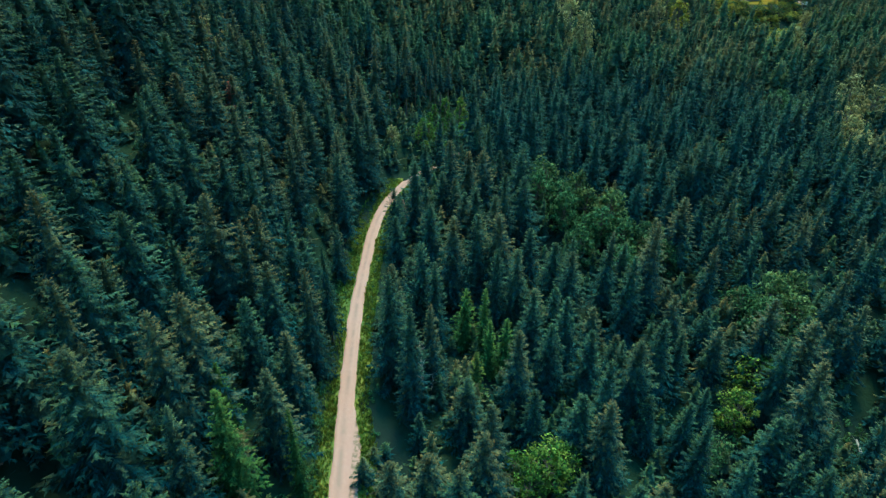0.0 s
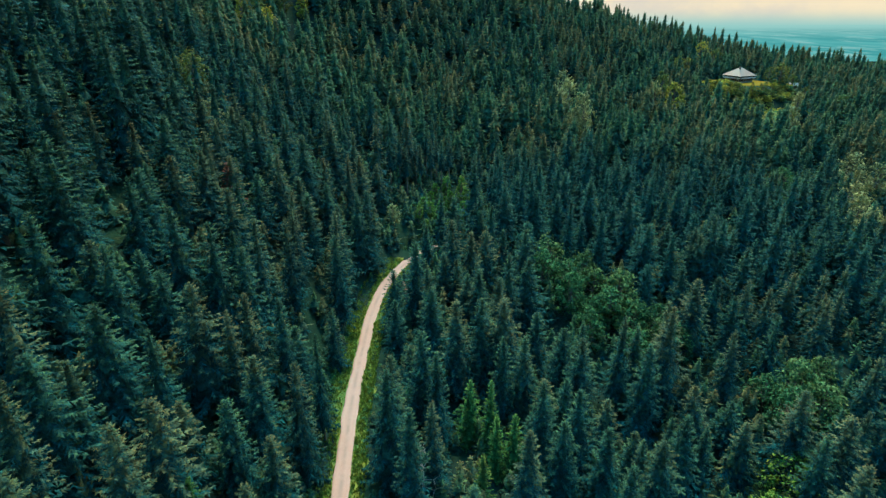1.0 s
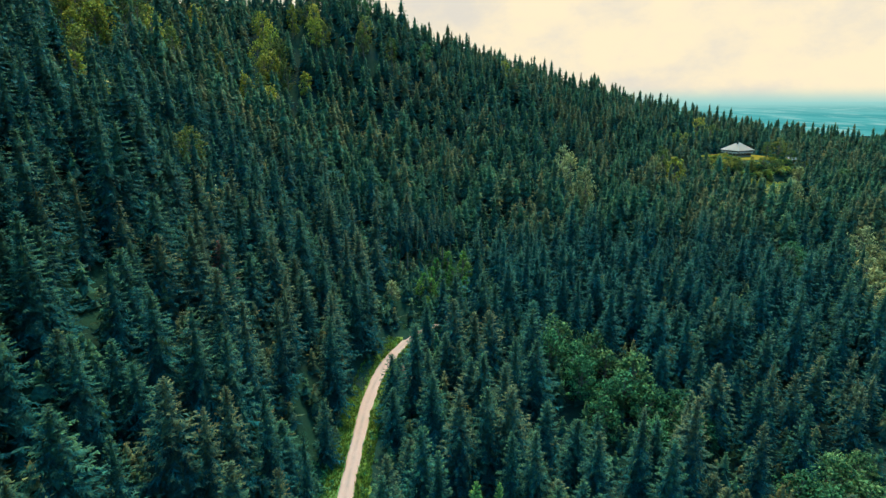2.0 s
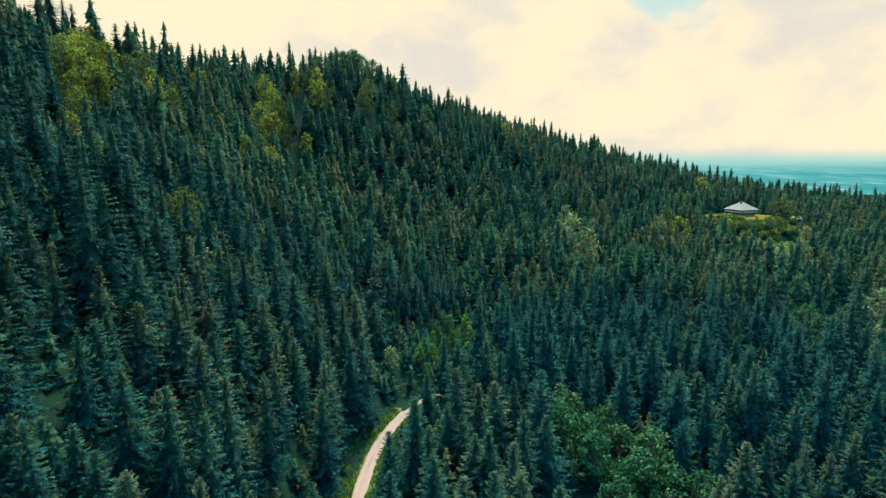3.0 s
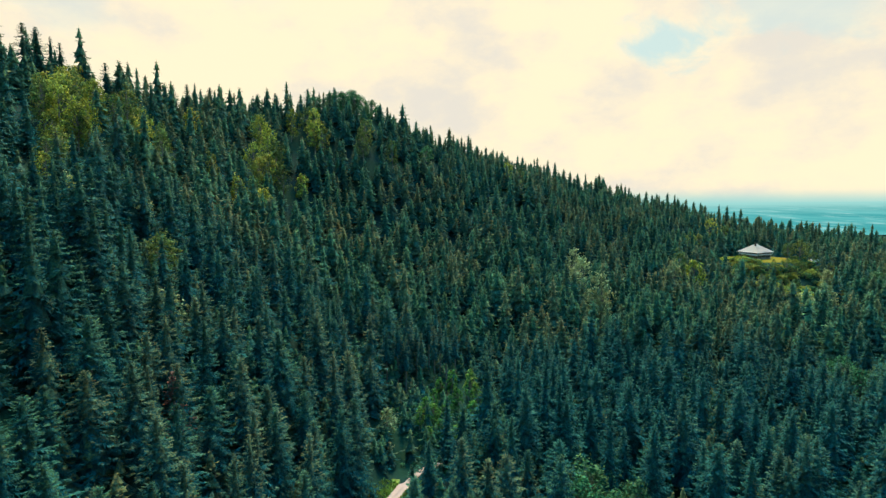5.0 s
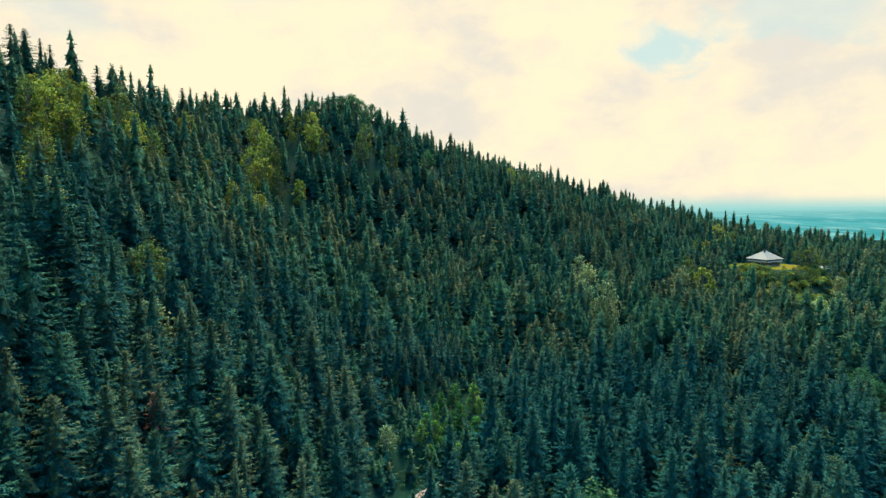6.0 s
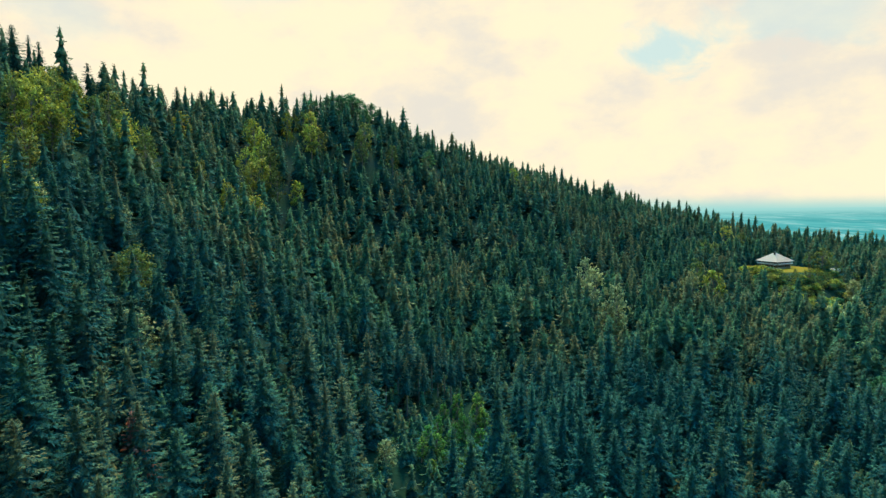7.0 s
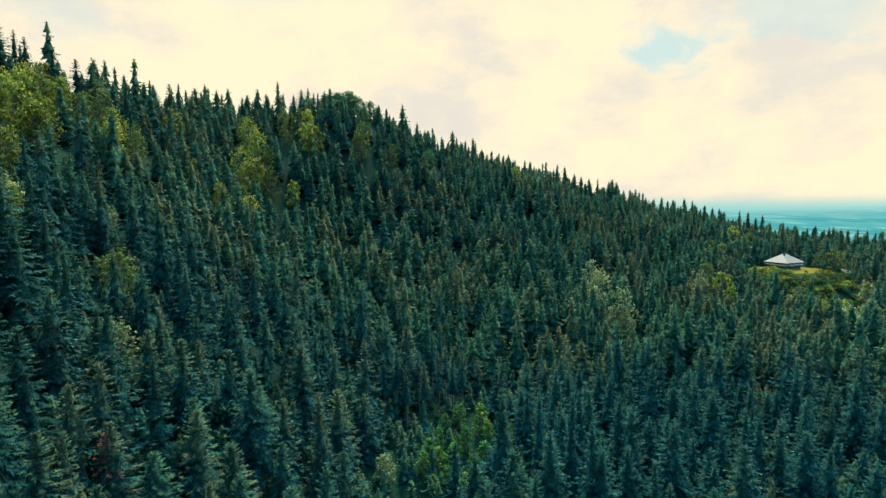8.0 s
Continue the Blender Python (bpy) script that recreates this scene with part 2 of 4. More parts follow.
def road_distance(x, y):
    """How far a place is from the road's middle, and the road's height there."""
    mid = np.interp(y, ROAD[:, 0], ROAD[:, 1])
    d = np.where((y > -70) & (y < 176), np.abs(x - mid), 1e3)
    for (ax, ay), (bx, by) in zip(ROAD_END[:-1], ROAD_END[1:]):
        u = np.clip(((x - ax) * (bx - ax) + (y - ay) * (by - ay)) / ((bx - ax)**2 + (by - ay)**2), 0, 1)
        d = np.minimum(d, np.hypot(x - ax - u * (bx - ax), y - ay - u * (by - ay)))
    return d, 0.0 + np.interp(y, (0, 175, 190, 222), (0, 0, 1.5, 8.0))


def height(x, y):
    x, y = np.atleast_1d(np.asarray(x, float)), np.atleast_1d(np.asarray(y, float))
    across = np.array([hermite(XS, row, x) for row in HEIGHTS])
    z = hermite(YS, across, y)
    z = z + 0.9 * np.sin(x * 0.13 + 1.3 * np.sin(y * 0.07)) + 0.7 * np.sin(y * 0.17 + x * 0.05)
    out = np.maximum(np.maximum(XS[0] - x, x - XS[-1]), np.maximum(YS[0] - 40 - y, y - YS[-1]))
    z = z + (PLAIN_Z - z) * smooth(0, 600, out)
    d, rz = road_distance(x, y)
    z = z + (rz - z) * (1 - smooth(3.2, 11.0, d))
    hd = np.hypot(x - HOUSE_AT[0], y - HOUSE_AT[1])
    return z + (HOUSE_AT[2] - z) * (1 - smooth(16, 42, hd))


def ground_at(x, y):
    return float(height(x, y)[0])


# ---- building helpers ----
def mesh_from(name, verts, faces, mat, floats=None, smooth_faces=False):
    me = bpy.data.meshes.new(name)
    me.from_pydata(verts, [], faces)
    for key, data in (floats or {}).items():
        me.attributes.new(key, "FLOAT", "POINT").data.foreach_set("value", np.asarray(data, np.float32))
    me.materials.append(mat)
    if smooth_faces:
        me.shade_smooth()
    return me


def triangles(name, verts, tris, mat, floats, normals=None):
    """A mesh straight from arrays of corners and triangles; normals round off a crown's many small faces."""
    me = bpy.data.meshes.new(name)
    n = len(tris)
    me.vertices.add(len(verts))
    me.vertices.foreach_set("co", np.asarray(verts, np.float32).ravel())
    me.loops.add(3 * n)
    me.loops.foreach_set("vertex_index", np.asarray(tris, np.int32).ravel())
    me.polygons.add(n)
    me.polygons.foreach_set("loop_start", np.arange(0, 3 * n, 3, dtype=np.int32))
    for key, data in floats.items():
        me.attributes.new(key, "FLOAT", "POINT").data.foreach_set("value", np.asarray(data, np.float32))
    me.materials.append(mat)
    me.update(calc_edges=True)
    if normals is not None:
        me.shade_smooth()
        me.normals_split_custom_set_from_vertices(normals)
    return me


def face_outwards(v, t, nrm):
    """Winds each triangle so that its front looks the way of the crown's rounded normals."""
    g = np.cross(v[t[:, 1]] - v[t[:, 0]], v[t[:, 2]] - v[t[:, 0]])
    back = np.einsum("ij,ij->i", g, nrm[t].sum(1)) < 0
    t = t.copy()
    t[back] = t[back][:, ::-1]
    return t


def rounded(v, centre, up, own=0.0, rng=None):
    """Outward normals from a centre line or point, tilted up."""
    n = v - centre
    n /= np.linalg.norm(n, axis=1)[:, None] + 1e-6
    n = n + np.array([0, 0, up]) + (rng.normal(0, own, n.shape) if own else 0)
    return n / np.linalg.norm(n, axis=1)[:, None]


def part(name, bm, mat, parent, label=""):
    """Links a bmesh as one mesh object under a thing or a part."""
    me = bpy.data.meshes.new(name)
    bm.to_mesh(me)
    bm.free()
    me.materials.append(mat)
    ob = new(name, me)
    ob.parent = parent
    return tagged(ob, label)


def box(bm, lo, hi, bevel=0.0):
    r = bmesh.ops.create_cube(bm, size=1.0)
    size, mid = [b - a for a, b in zip(lo, hi)], [(a + b) / 2 for a, b in zip(lo, hi)]
    for v in r["verts"]:
        v.co = Vector([c * s + m for c, s, m in zip(v.co, size, mid)])
    if bevel:
        bmesh.ops.bevel(bm, geom=list({e for v in r["verts"] for e in v.link_edges}), offset=bevel, segments=1, affect="EDGES")
    return bm


# ---- the large structure: one sheet of ground, the lowland ----
def axis(fine_lo, fine_hi, step, lo, hi):
    a = list(np.arange(fine_lo, fine_hi + 0.01, step))
    while a[-1] < hi:
        a.append(min(hi, a[-1] + max(step, (a[-1] - fine_hi) * 0.22 + step)))
    while a[0] > lo:
        a.insert(0, max(lo, a[0] - max(step, (fine_lo - a[0]) * 0.22 + step)))
    return np.array(a)


def grid_mesh(name, gx, gy, z, mat):
    nx, ny = len(gx), len(gy)
    X, Y = np.meshgrid(gx, gy)
    verts = np.column_stack([X.ravel(), Y.ravel(), z.ravel()])
    i = (np.arange(ny - 1)[:, None] * nx + np.arange(nx - 1)[None, :]).ravel()
    tris = np.concatenate([np.column_stack([i, i + 1, i + nx + 1]), np.column_stack([i, i + nx + 1, i + nx])])
    me = triangles(name, verts, tris, mat, {})
    me.shade_smooth()
    return me


gx, gy = axis(-300, 320, 4.0, -4600, 4600), axis(-20, 560, 4.0, -2500, 4800)
GX, GY = np.meshgrid(gx, gy)
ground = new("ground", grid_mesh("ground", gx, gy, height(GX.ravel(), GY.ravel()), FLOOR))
tagged(ground, "dark mossy forest floor on steep valley slopes", "ground", kind="structure")

lx, ly = np.linspace(-4500, 4500, 40), np.linspace(1250, 4700, 30)
LX, LY = np.meshgrid(lx, ly)
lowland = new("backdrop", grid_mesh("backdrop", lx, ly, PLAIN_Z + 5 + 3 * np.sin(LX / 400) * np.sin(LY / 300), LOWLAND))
tagged(lowland, "turquoise lowland far beyond the ridge, painted with glowing haze", "distance", kind="structure")


def make_road():
    rng = np.random.default_rng(3)
    mids, left, right = [], [], []
    for y in np.arange(-60, 175, 0.8):
        mids.append((np.interp(y, ROAD[:, 0], ROAD[:, 1]), y))
        left.append(np.interp(y, ROAD[:, 0], ROAD[:, 2]))
        right.append(np.interp(y, ROAD[:, 0], ROAD[:, 3]))
    run = np.concatenate([[0], np.cumsum(np.hypot(*np.diff(ROAD_END, axis=0).T))])
    for s in np.arange(0, run[-1], 0.8):
        mids.append((np.interp(s, run, ROAD_END[:, 0]), np.interp(s, run, ROAD_END[:, 1])))
        left.append(0.9), right.append(0.9)
    mids = np.array(mids)
    for _ in range(6):
        mids[1:-1] = (mids[:-2] + 2 * mids[1:-1] + mids[2:]) / 4
    way = np.gradient(mids, axis=0)
    side = np.column_stack([way[:, 1], -way[:, 0]]) / np.hypot(*way.T)[:, None]
    n = len(mids)
    ragged = lambda: np.convolve(rng.normal(0, 0.28, n + 4), np.ones(5) / 5, "valid")
    left, right = np.array(left) + ragged(), np.array(right) + ragged()
    cols = np.array([-1.0, -0.93, -0.6, -0.28, 0.0, 0.28, 0.6, 0.93, 1.0])
    lift = np.array([-0.12, 0.03, 0.0, 0.05, 0.09, 0.05, 0.0, 0.03, -0.12])
    verts, across = [], []
    for k in range(n):
        for c, l in zip(cols, lift):
            # the lane stays in the middle where a lay-by widens the road
            lane = min(left[k], right[k])
            off = c * left[k] if c < 0 else c * right[k]
            p = mids[k] + side[k] * off
            d, rz = road_distance(p[:1], p[1:])
            verts.append((p[0], p[1], float(rz[0]) + 0.10 + l))
            across.append(abs(c) if lane > 0.7 * max(left[k], right[k]) else min(1.0, abs(off) / lane * 0.8))
    m = len(cols)
    faces = [(k * m + j, k * m + j + 1, (k + 1) * m + j + 1, (k + 1) * m + j) for k in range(n - 1) for j in range(m - 1)]
    ob = new("road", mesh_from("road", verts, faces, GRAVEL, {"across": across}, True))
    return tagged(ob, "pale gravel forest track with darker middle strip", "road", kind="structure")


make_road()


# ---- trees ----
def spruce_crown(rng, tall, wide, whorls, twigs, base=0.10, sparse=0.0, heart=6, rim=9, cover=0.85):
    """Whorls of boughs round a dark heart: long drooping ones with lifted ends below, short rising ones above. Every bough is a frond of hanging side twigs."""
    u = (np.arange(whorls) + rng.uniform(0.2, 0.8, whorls)) / whorls
    u = 1 - (1 - u) ** 1.4
    count = np.round((6.0 + 3.5 * (1 - u)) * (1.0 if whorls > 16 else 0.85)).astype(int)
    which = np.repeat(np.arange(whorls), count)
    n = len(which)
    place_in = np.concatenate([np.arange(c) / c for c in count])
    a = 6.283 * place_in + 2.4 * which + rng.normal(0, 0.22, n)
    u = u[which]
    lobes = 1 + 0.12 * np.sin(2 * a + rng.uniform(0, 6) + 5 * u) + 0.08 * np.sin(5 * a + rng.uniform(0, 6) + 13 * u)
    L = wide * (0.07 + 0.93 * (1 - u) ** 0.76) * np.minimum(1.0, 0.72 + 2.4 * u) * lobes * rng.uniform(0.72, 1.15, n)
    drop = np.interp(u, (0, 0.45, 0.75, 1), (0.75, 0.55, 0.22, -0.35)) * rng.uniform(0.75, 1.25, n)
    lift = np.interp(u, (0, 0.6, 1), (0.30, 0.16, 0.0))
    z0 = tall * (base + (0.965 - base) * u) + rng.normal(0, 0.020 * tall, n) * (1 - u)
    live = rng.random(n) >= sparse * (1.4 - u)
    L, u, z0, drop, lift, a = (q[live] for q in (L, u, z0, drop, lift, a))
    n = len(L)
    out, side = np.column_stack([np.cos(a), np.sin(a), np.zeros(n)]), np.column_stack([-np.sin(a), np.cos(a), np.zeros(n)])
    up = np.array([0, 0, 1.0])
    spine = lambda s: out * (L * s)[:, None] + up * (z0 - L * (drop * s - lift * s ** 3))[:, None]
    V, N, P = [], [], []
    own = rng.uniform(0.6, 1.25, n)
    step = 0.80 / max(twigs, 1)
    shine = 1.0 if twigs > 2 else 1.6      # coarse crowns are coloured paler, as haze would brighten far slopes

    def twig(s, way, long, w, lit):
        foot, along = spine(s), spine(np.minimum(s + 0.02, 1.05)) - spine(s - 0.02)
        along /= np.linalg.norm(along, axis=1)[:, None] + 1e-9
        V.append(np.stack([foot - along * w[:, None], foot + along * w[:, None], foot + way * long[:, None]], 1))
        nrm = 0.42 * out + 0.75 * up + rng.normal(0, 0.30, (n, 3))
        N.append(np.repeat((nrm / np.linalg.norm(nrm, axis=1)[:, None])[:, None], 3, 1))
        P.append(np.clip(lit[:, None] * np.array((0.80, 0.85, 1.05)), 0, 1))

    for k in range(twigs):
        for sg in (-1, 1):
            s = 0.20 + step * (k + rng.uniform(0.1, 0.9, n))
            way = out * rng.uniform(0.3, 0.8, n)[:, None] + side * (sg * rng.uniform(0.5, 1.0, n))[:, None] - up * (rng.uniform(0.25, 1.15, n) * (1 - 0.6 * u) * (1.0 if twigs > 2 else 1.3))[:, None]
            way /= np.linalg.norm(way, axis=1)[:, None]
            long = (0.26 * L + 0.22) * (1.12 - 0.72 * s) * rng.uniform(0.65, 1.25, n) * (1.0 if twigs > 2 else 1.3)
            # twig colour darkens inwards and down the crown, in place of shade
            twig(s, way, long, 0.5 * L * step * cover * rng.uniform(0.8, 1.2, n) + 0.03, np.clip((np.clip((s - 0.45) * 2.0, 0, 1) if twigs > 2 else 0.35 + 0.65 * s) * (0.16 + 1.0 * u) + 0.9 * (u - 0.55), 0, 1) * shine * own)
    s = np.full(n, 0.86)
    way = spine(s + 0.14) - spine(s)
    way /= np.linalg.norm(way, axis=1)[:, None]
    V.append(np.stack([spine(s) - side * (0.05 * L + 0.05)[:, None], spine(s) + side * (0.05 * L + 0.05)[:, None], spine(s) + way * (0.17 * L + 0.15)[:, None]], 1))
    N.append(np.repeat((0.5 * out + 0.8 * up)[:, None], 3, 1))
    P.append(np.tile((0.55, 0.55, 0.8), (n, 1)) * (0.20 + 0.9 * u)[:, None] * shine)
    V, N, P = np.concatenate(V).reshape(-1, 3), np.concatenate(N).reshape(-1, 3), np.concatenate(P).ravel()
    T = np.arange(len(V)).reshape(-1, 3)
    # the inside of the crown, in ragged skirts with shade painted on, and the leading shoot
    parts, tris, tips, nrms, at = [V], [T], [P], [N], len(V)
    for i in range(heart):
        h = np.clip(0.84 * (i + rng.uniform(-0.3, 0.3)) / (heart - 1), 0.0, 0.86)
        ang = np.arange(rim) * 6.283 / rim + rng.uniform(0, 6) + rng.normal(0, 0.15, rim)
        q = (0.50 if twigs > 1 else 0.74) * wide * (0.04 + 0.96 * (1 - h) ** 0.80) * np.where(np.arange(rim) % 2, 0.66, 1.0) * rng.uniform(0.65, 1.3, rim)
        zr = tall * (base + (0.965 - base) * h) - 0.55 * q + rng.normal(0, 0.30, rim) * (1 - h)
        top = tall * min(base + (0.965 - base) * (h + rng.uniform(1.0, 1.5) / heart), 0.975)
        parts.append(np.concatenate([np.column_stack([q * np.cos(ang), q * np.sin(ang), zr]), [(0.0, 0.0, top)]]))
        j = np.arange(rim)
        tris.append(np.column_stack([j, (j + 1) % rim, np.full(rim, rim)]) + at)
        # skirts coloured darker low down for shade, paler on coarse crowns for haze
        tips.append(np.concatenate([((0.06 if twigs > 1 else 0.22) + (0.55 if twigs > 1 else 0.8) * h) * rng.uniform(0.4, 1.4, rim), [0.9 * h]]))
        nrms.append(np.concatenate([np.column_stack([np.cos(ang), np.sin(ang), np.full(rim, 0.35)]), [(0.0, 0.0, 1.0)]]))
        at += rim + 1
    parts.append(np.array([(0.12, 0, tall * 0.84), (-0.06, 0.10, tall * 0.84), (-0.06, -0.10, tall * 0.84), (0, 0, tall)]))
    tris.append(np.array([(0, 1, 3), (1, 2, 3), (2, 0, 3)]) + at)
    tips.append(np.full(4, 0.9))
    nrms.append(np.array([(0.8, 0, 0.6), (-0.4, 0.7, 0.6), (-0.4, -0.7, 0.6), (0, 0, 1.0)]))
    N = np.concatenate(nrms)
    return np.concatenate(parts), np.concatenate(tris), np.concatenate(tips), N / np.linalg.norm(N, axis=1)[:, None]


def far_spruce_kind(seed, tall, wide, whorls, twigs, base=0.08, heart=5, rim=8, cover=1.0, mat=NEEDLES):
    rng = np.random.default_rng(seed)
    return Kind("spruce", spruce_crown(rng, tall, wide, whorls, twigs, base, 0.0, heart, rim, cover), None, mat)


def stem(tall, r0, sides, bends=(0.0, 0.0), rings=4, foot=-1.2):
    V, F = [], []
    for k in range(rings):
        u = k / (rings - 1)
        r = r0 * (1 - u) ** 0.85 + 0.015
        for j in range(sides):
            a = 6.283 * j / sides
            V.append((r * math.cos(a) + bends[0] * math.sin(3 * u), r * math.sin(a) + bends[1] * math.sin(3 * u), foot + (tall - foot) * u))
    for k in range(rings - 1):
        for j in range(sides):
            F.append((k * sides + j, k * sides + (j + 1) % sides, (k + 1) * sides + (j + 1) % sides, (k + 1) * sides + j))
    return V, F


def tubes(lines, sides=5):
    """Tapered limbs along (start, end, radius at start, radius at end)."""
    V, T, n = [], [], 0
    for a, b, ra, rb in lines:
        a, b = np.array(a, float), np.array(b, float)
        d = (b - a) / np.linalg.norm(b - a)
        u = np.cross(d, (0.3, 0.9, 0.1))
        u /= np.linalg.norm(u)
        w = np.cross(d, u)
        for c, r in ((a, ra), (b, rb)):
            for j in range(sides):
                t = 6.283 * j / sides
                V.append(c + r * (math.cos(t) * u + math.sin(t) * w))
        for j in range(sides):
            k = (j + 1) % sides
            T += [(n + j, n + k, n + sides + k), (n + j, n + sides + k, n + sides + j)]
        n += 2 * sides
    return np.array(V), np.array(T)


def broadleaf(rng, tall, wide, lobes, leaves, size, slim=1.0):
    """Limbs that fork from a bent trunk, each ending in an uneven clump of leaf sprays."""
    lines, V, T, P, N, n = [], [], [], [], [], 0
    fork = tall * rng.uniform(0.25, 0.38)
    lean = rng.uniform(-0.4, 0.4, 2)
    lines += [((0, 0, -1.0), (lean[0], lean[1], fork), 0.018 * tall, 0.013 * tall), ((lean[0], lean[1], fork), (lean[0] * 2, lean[1] * 2, tall * 0.88), 0.013 * tall, 0.03)]
    for k in range(lobes):
        u = (k + 0.5) / lobes
        a = 2.4 * k + rng.uniform(-0.5, 0.5)
        zc = tall * (0.20 + 0.72 * u) + rng.uniform(-0.4, 0.4)
        spread = wide * math.sin(math.pi * (0.22 + 0.74 * u)) ** 0.7 * rng.uniform(0.45, 0.95)
        c = np.array([lean[0] * 2 + spread * math.cos(a), lean[1] * 2 + spread * math.sin(a), zc])
        f = fork + (zc - fork) * 0.45
        lines.append(((lean[0] * 1.3, lean[1] * 1.3, min(f, tall * 0.8)), tuple(c), 0.006 * tall, 0.02))
        r = wide * rng.uniform(0.20, 0.46)
        m = int(leaves * rng.uniform(0.6, 1.35))
        d = rng.normal(size=(m, 3))
        d /= np.linalg.norm(d, axis=1)[:, None]
        rad = rng.uniform(0.2, 1.0, m) ** 0.6 * rng.uniform(0.75, 1.4, m)
        pos = c + d * (rad * r)[:, None] * np.array([1, 1, 0.72 * slim])
        nrm = d + rng.normal(0, 0.45, (m, 3)) + np.array([0, 0, 0.35])
        nrm /= np.linalg.norm(nrm, axis=1)[:, None]
        t1 = np.cross(nrm, rng.normal(size=(m, 3)))
        t1 /= np.linalg.norm(t1, axis=1)[:, None]
        t2 = np.cross(nrm, t1)
        s = size * rng.uniform(0.6, 1.3, m)[:, None]
        quad = np.stack([pos - t1 * s, pos - t2 * s * 0.55 + nrm * s * 0.1, pos + t1 * s, pos + t2 * s * 0.55 + nrm * s * 0.1], 1).reshape(-1, 3)
        b = np.arange(m) * 4 + n
        V.append(quad)
        T.append(np.concatenate([np.column_stack([b, b + 1, b + 2]), np.column_stack([b, b + 2, b + 3])]))
        # painted shade: leaf colour darker inside and under each clump, lighter on top
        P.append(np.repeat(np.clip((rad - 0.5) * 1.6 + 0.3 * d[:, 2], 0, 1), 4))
        N.append(rounded(quad, c, 0.3, 0.35, rng))
        n += 4 * m
    return np.concatenate(V), np.concatenate(T), np.concatenate(P), np.concatenate(N), lines


class Kind:
    """One built form of a tree: its crown and its stem, to be copied as a thing or joined into a wood."""

    def __init__(self, name, crown, wood, mat):
        self.name, self.mat = name, mat
        self.v, self.t, self.p, self.n = crown
        self.t = face_outwards(self.v, self.t, self.n)
        self.crown = triangles("crown", self.v, self.t, mat, {"tip_light": self.p}, self.n)
        self.wood = wood
        self.tall = float(self.v[:, 2].max())


def spruce_kind(seed, tall, wide, whorls, twigs, mat, base=0.10, sparse=0.0):
    rng = np.random.default_rng(seed)
    V, F = stem(tall * 0.97, 0.013 * tall, 7, rng.uniform(-0.1, 0.1, 2), 6)
    wood = mesh_from("trunk", V, F, BARK, smooth_faces=True)
    return Kind("spruce", spruce_crown(rng, tall, wide, whorls, twigs, base, sparse), wood, mat)


def broad_kind(seed, tall, wide, lobes, leaves, size, mat, slim=1.0):
    rng = np.random.default_rng(seed)
    v, t, p, nrm, lines = broadleaf(rng, tall, wide, lobes, leaves, size, slim)
    wv, wt = tubes(lines)
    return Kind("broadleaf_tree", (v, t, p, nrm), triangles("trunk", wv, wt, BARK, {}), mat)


def tree_thing(kind, name, label, category, group):
    """A first tree of a kind as a thing with its trunk and crown."""
    ob = new(name)
    ob.empty_display_size = 0.5
    tagged(ob, label, category, group)
    for piece, me in (("trunk", kind.wood), ("crown", kind.crown)):
        o = new(piece, me)
        o.parent = ob
    return ob


def stand(kinds, name, label, category, group, spots):
    """Puts trees as things at (x, y, scale, girth, turn, kind)."""
    first = {}
    for x, y, s, g, turn, k in spots:
        k = int(k) % len(kinds)
        m = Matrix.Translation((x, y, ground_at(x, y))) @ Matrix.Rotation(turn, 4, "Z") @ Matrix.Diagonal((g, g, s, 1))
        if k not in first:
            first[k] = tree_thing(kinds[k], name, label, category, group)
            first[k].matrix_basis = m
        else:
            c = copy_thing(first[k], Matrix())
            c.matrix_basis = m
        
    return first


def wood_of(kinds, name, label, spots, mat):
    """Many far trees joined into one mesh of kind stuff."""
    spots = np.asarray(spots, float)
    z = height(spots[:, 0], spots[:, 1])
    V, T, P, O, N, n = [], [], [], [], [], 0
    for k, kind in enumerate(kinds):
        sel = (spots[:, 5].astype(int) % len(kinds)) == k
        if not sel.any():
            continue
        q, zz = spots[sel], z[sel]
        c, s = np.cos(q[:, 4])[:, None], np.sin(q[:, 4])[:, None]
        v = kind.v
        x = (v[None, :, 0] * c - v[None, :, 1] * s) * q[:, 3][:, None] + q[:, 0][:, None]
        y = (v[None, :, 0] * s + v[None, :, 1] * c) * q[:, 3][:, None] + q[:, 1][:, None]
        h = v[None, :, 2] * q[:, 2][:, None] + zz[:, None]
        V.append(np.stack([x, y, h], -1).reshape(-1, 3))
        T.append((kind.t[None] + (np.arange(len(q)) * len(v))[:, None, None] + n).reshape(-1, 3))
        P.append(np.tile(kind.p, len(q)))
        m = kind.n
        N.append(np.stack([m[None, :, 0] * c - m[None, :, 1] * s, m[None, :, 0] * s + m[None, :, 1] * c, np.broadcast_to(m[None, :, 2], x.shape)], -1).reshape(-1, 3))
        O.append(np.repeat(np.random.default_rng(k + 5).random(len(q)), len(v)))
        n += len(v) * len(q)
    ob = new(name, triangles(name, np.concatenate(V), np.concatenate(T), mat, {"tip_light": np.concatenate(P), "tone": np.concatenate(O)}, np.concatenate(N)))
    return tagged(ob, label, "forest", kind="stuff")


def scatter(seed, step, x0, x1, y0, y1):
    """Jittered hexagonal points."""
    rng = np.random.default_rng(seed)
    ys = np.arange(y0, y1, step * 0.87)
    pts = [np.column_stack([np.arange(x0, x1, step) + (step / 2 if i % 2 else 0), np.full(len(np.arange(x0, x1, step)), y)]) for i, y in enumerate(ys)]
    pts = np.concatenate(pts)
    return pts + rng.uniform(-0.43, 0.43, pts.shape) * step, rng


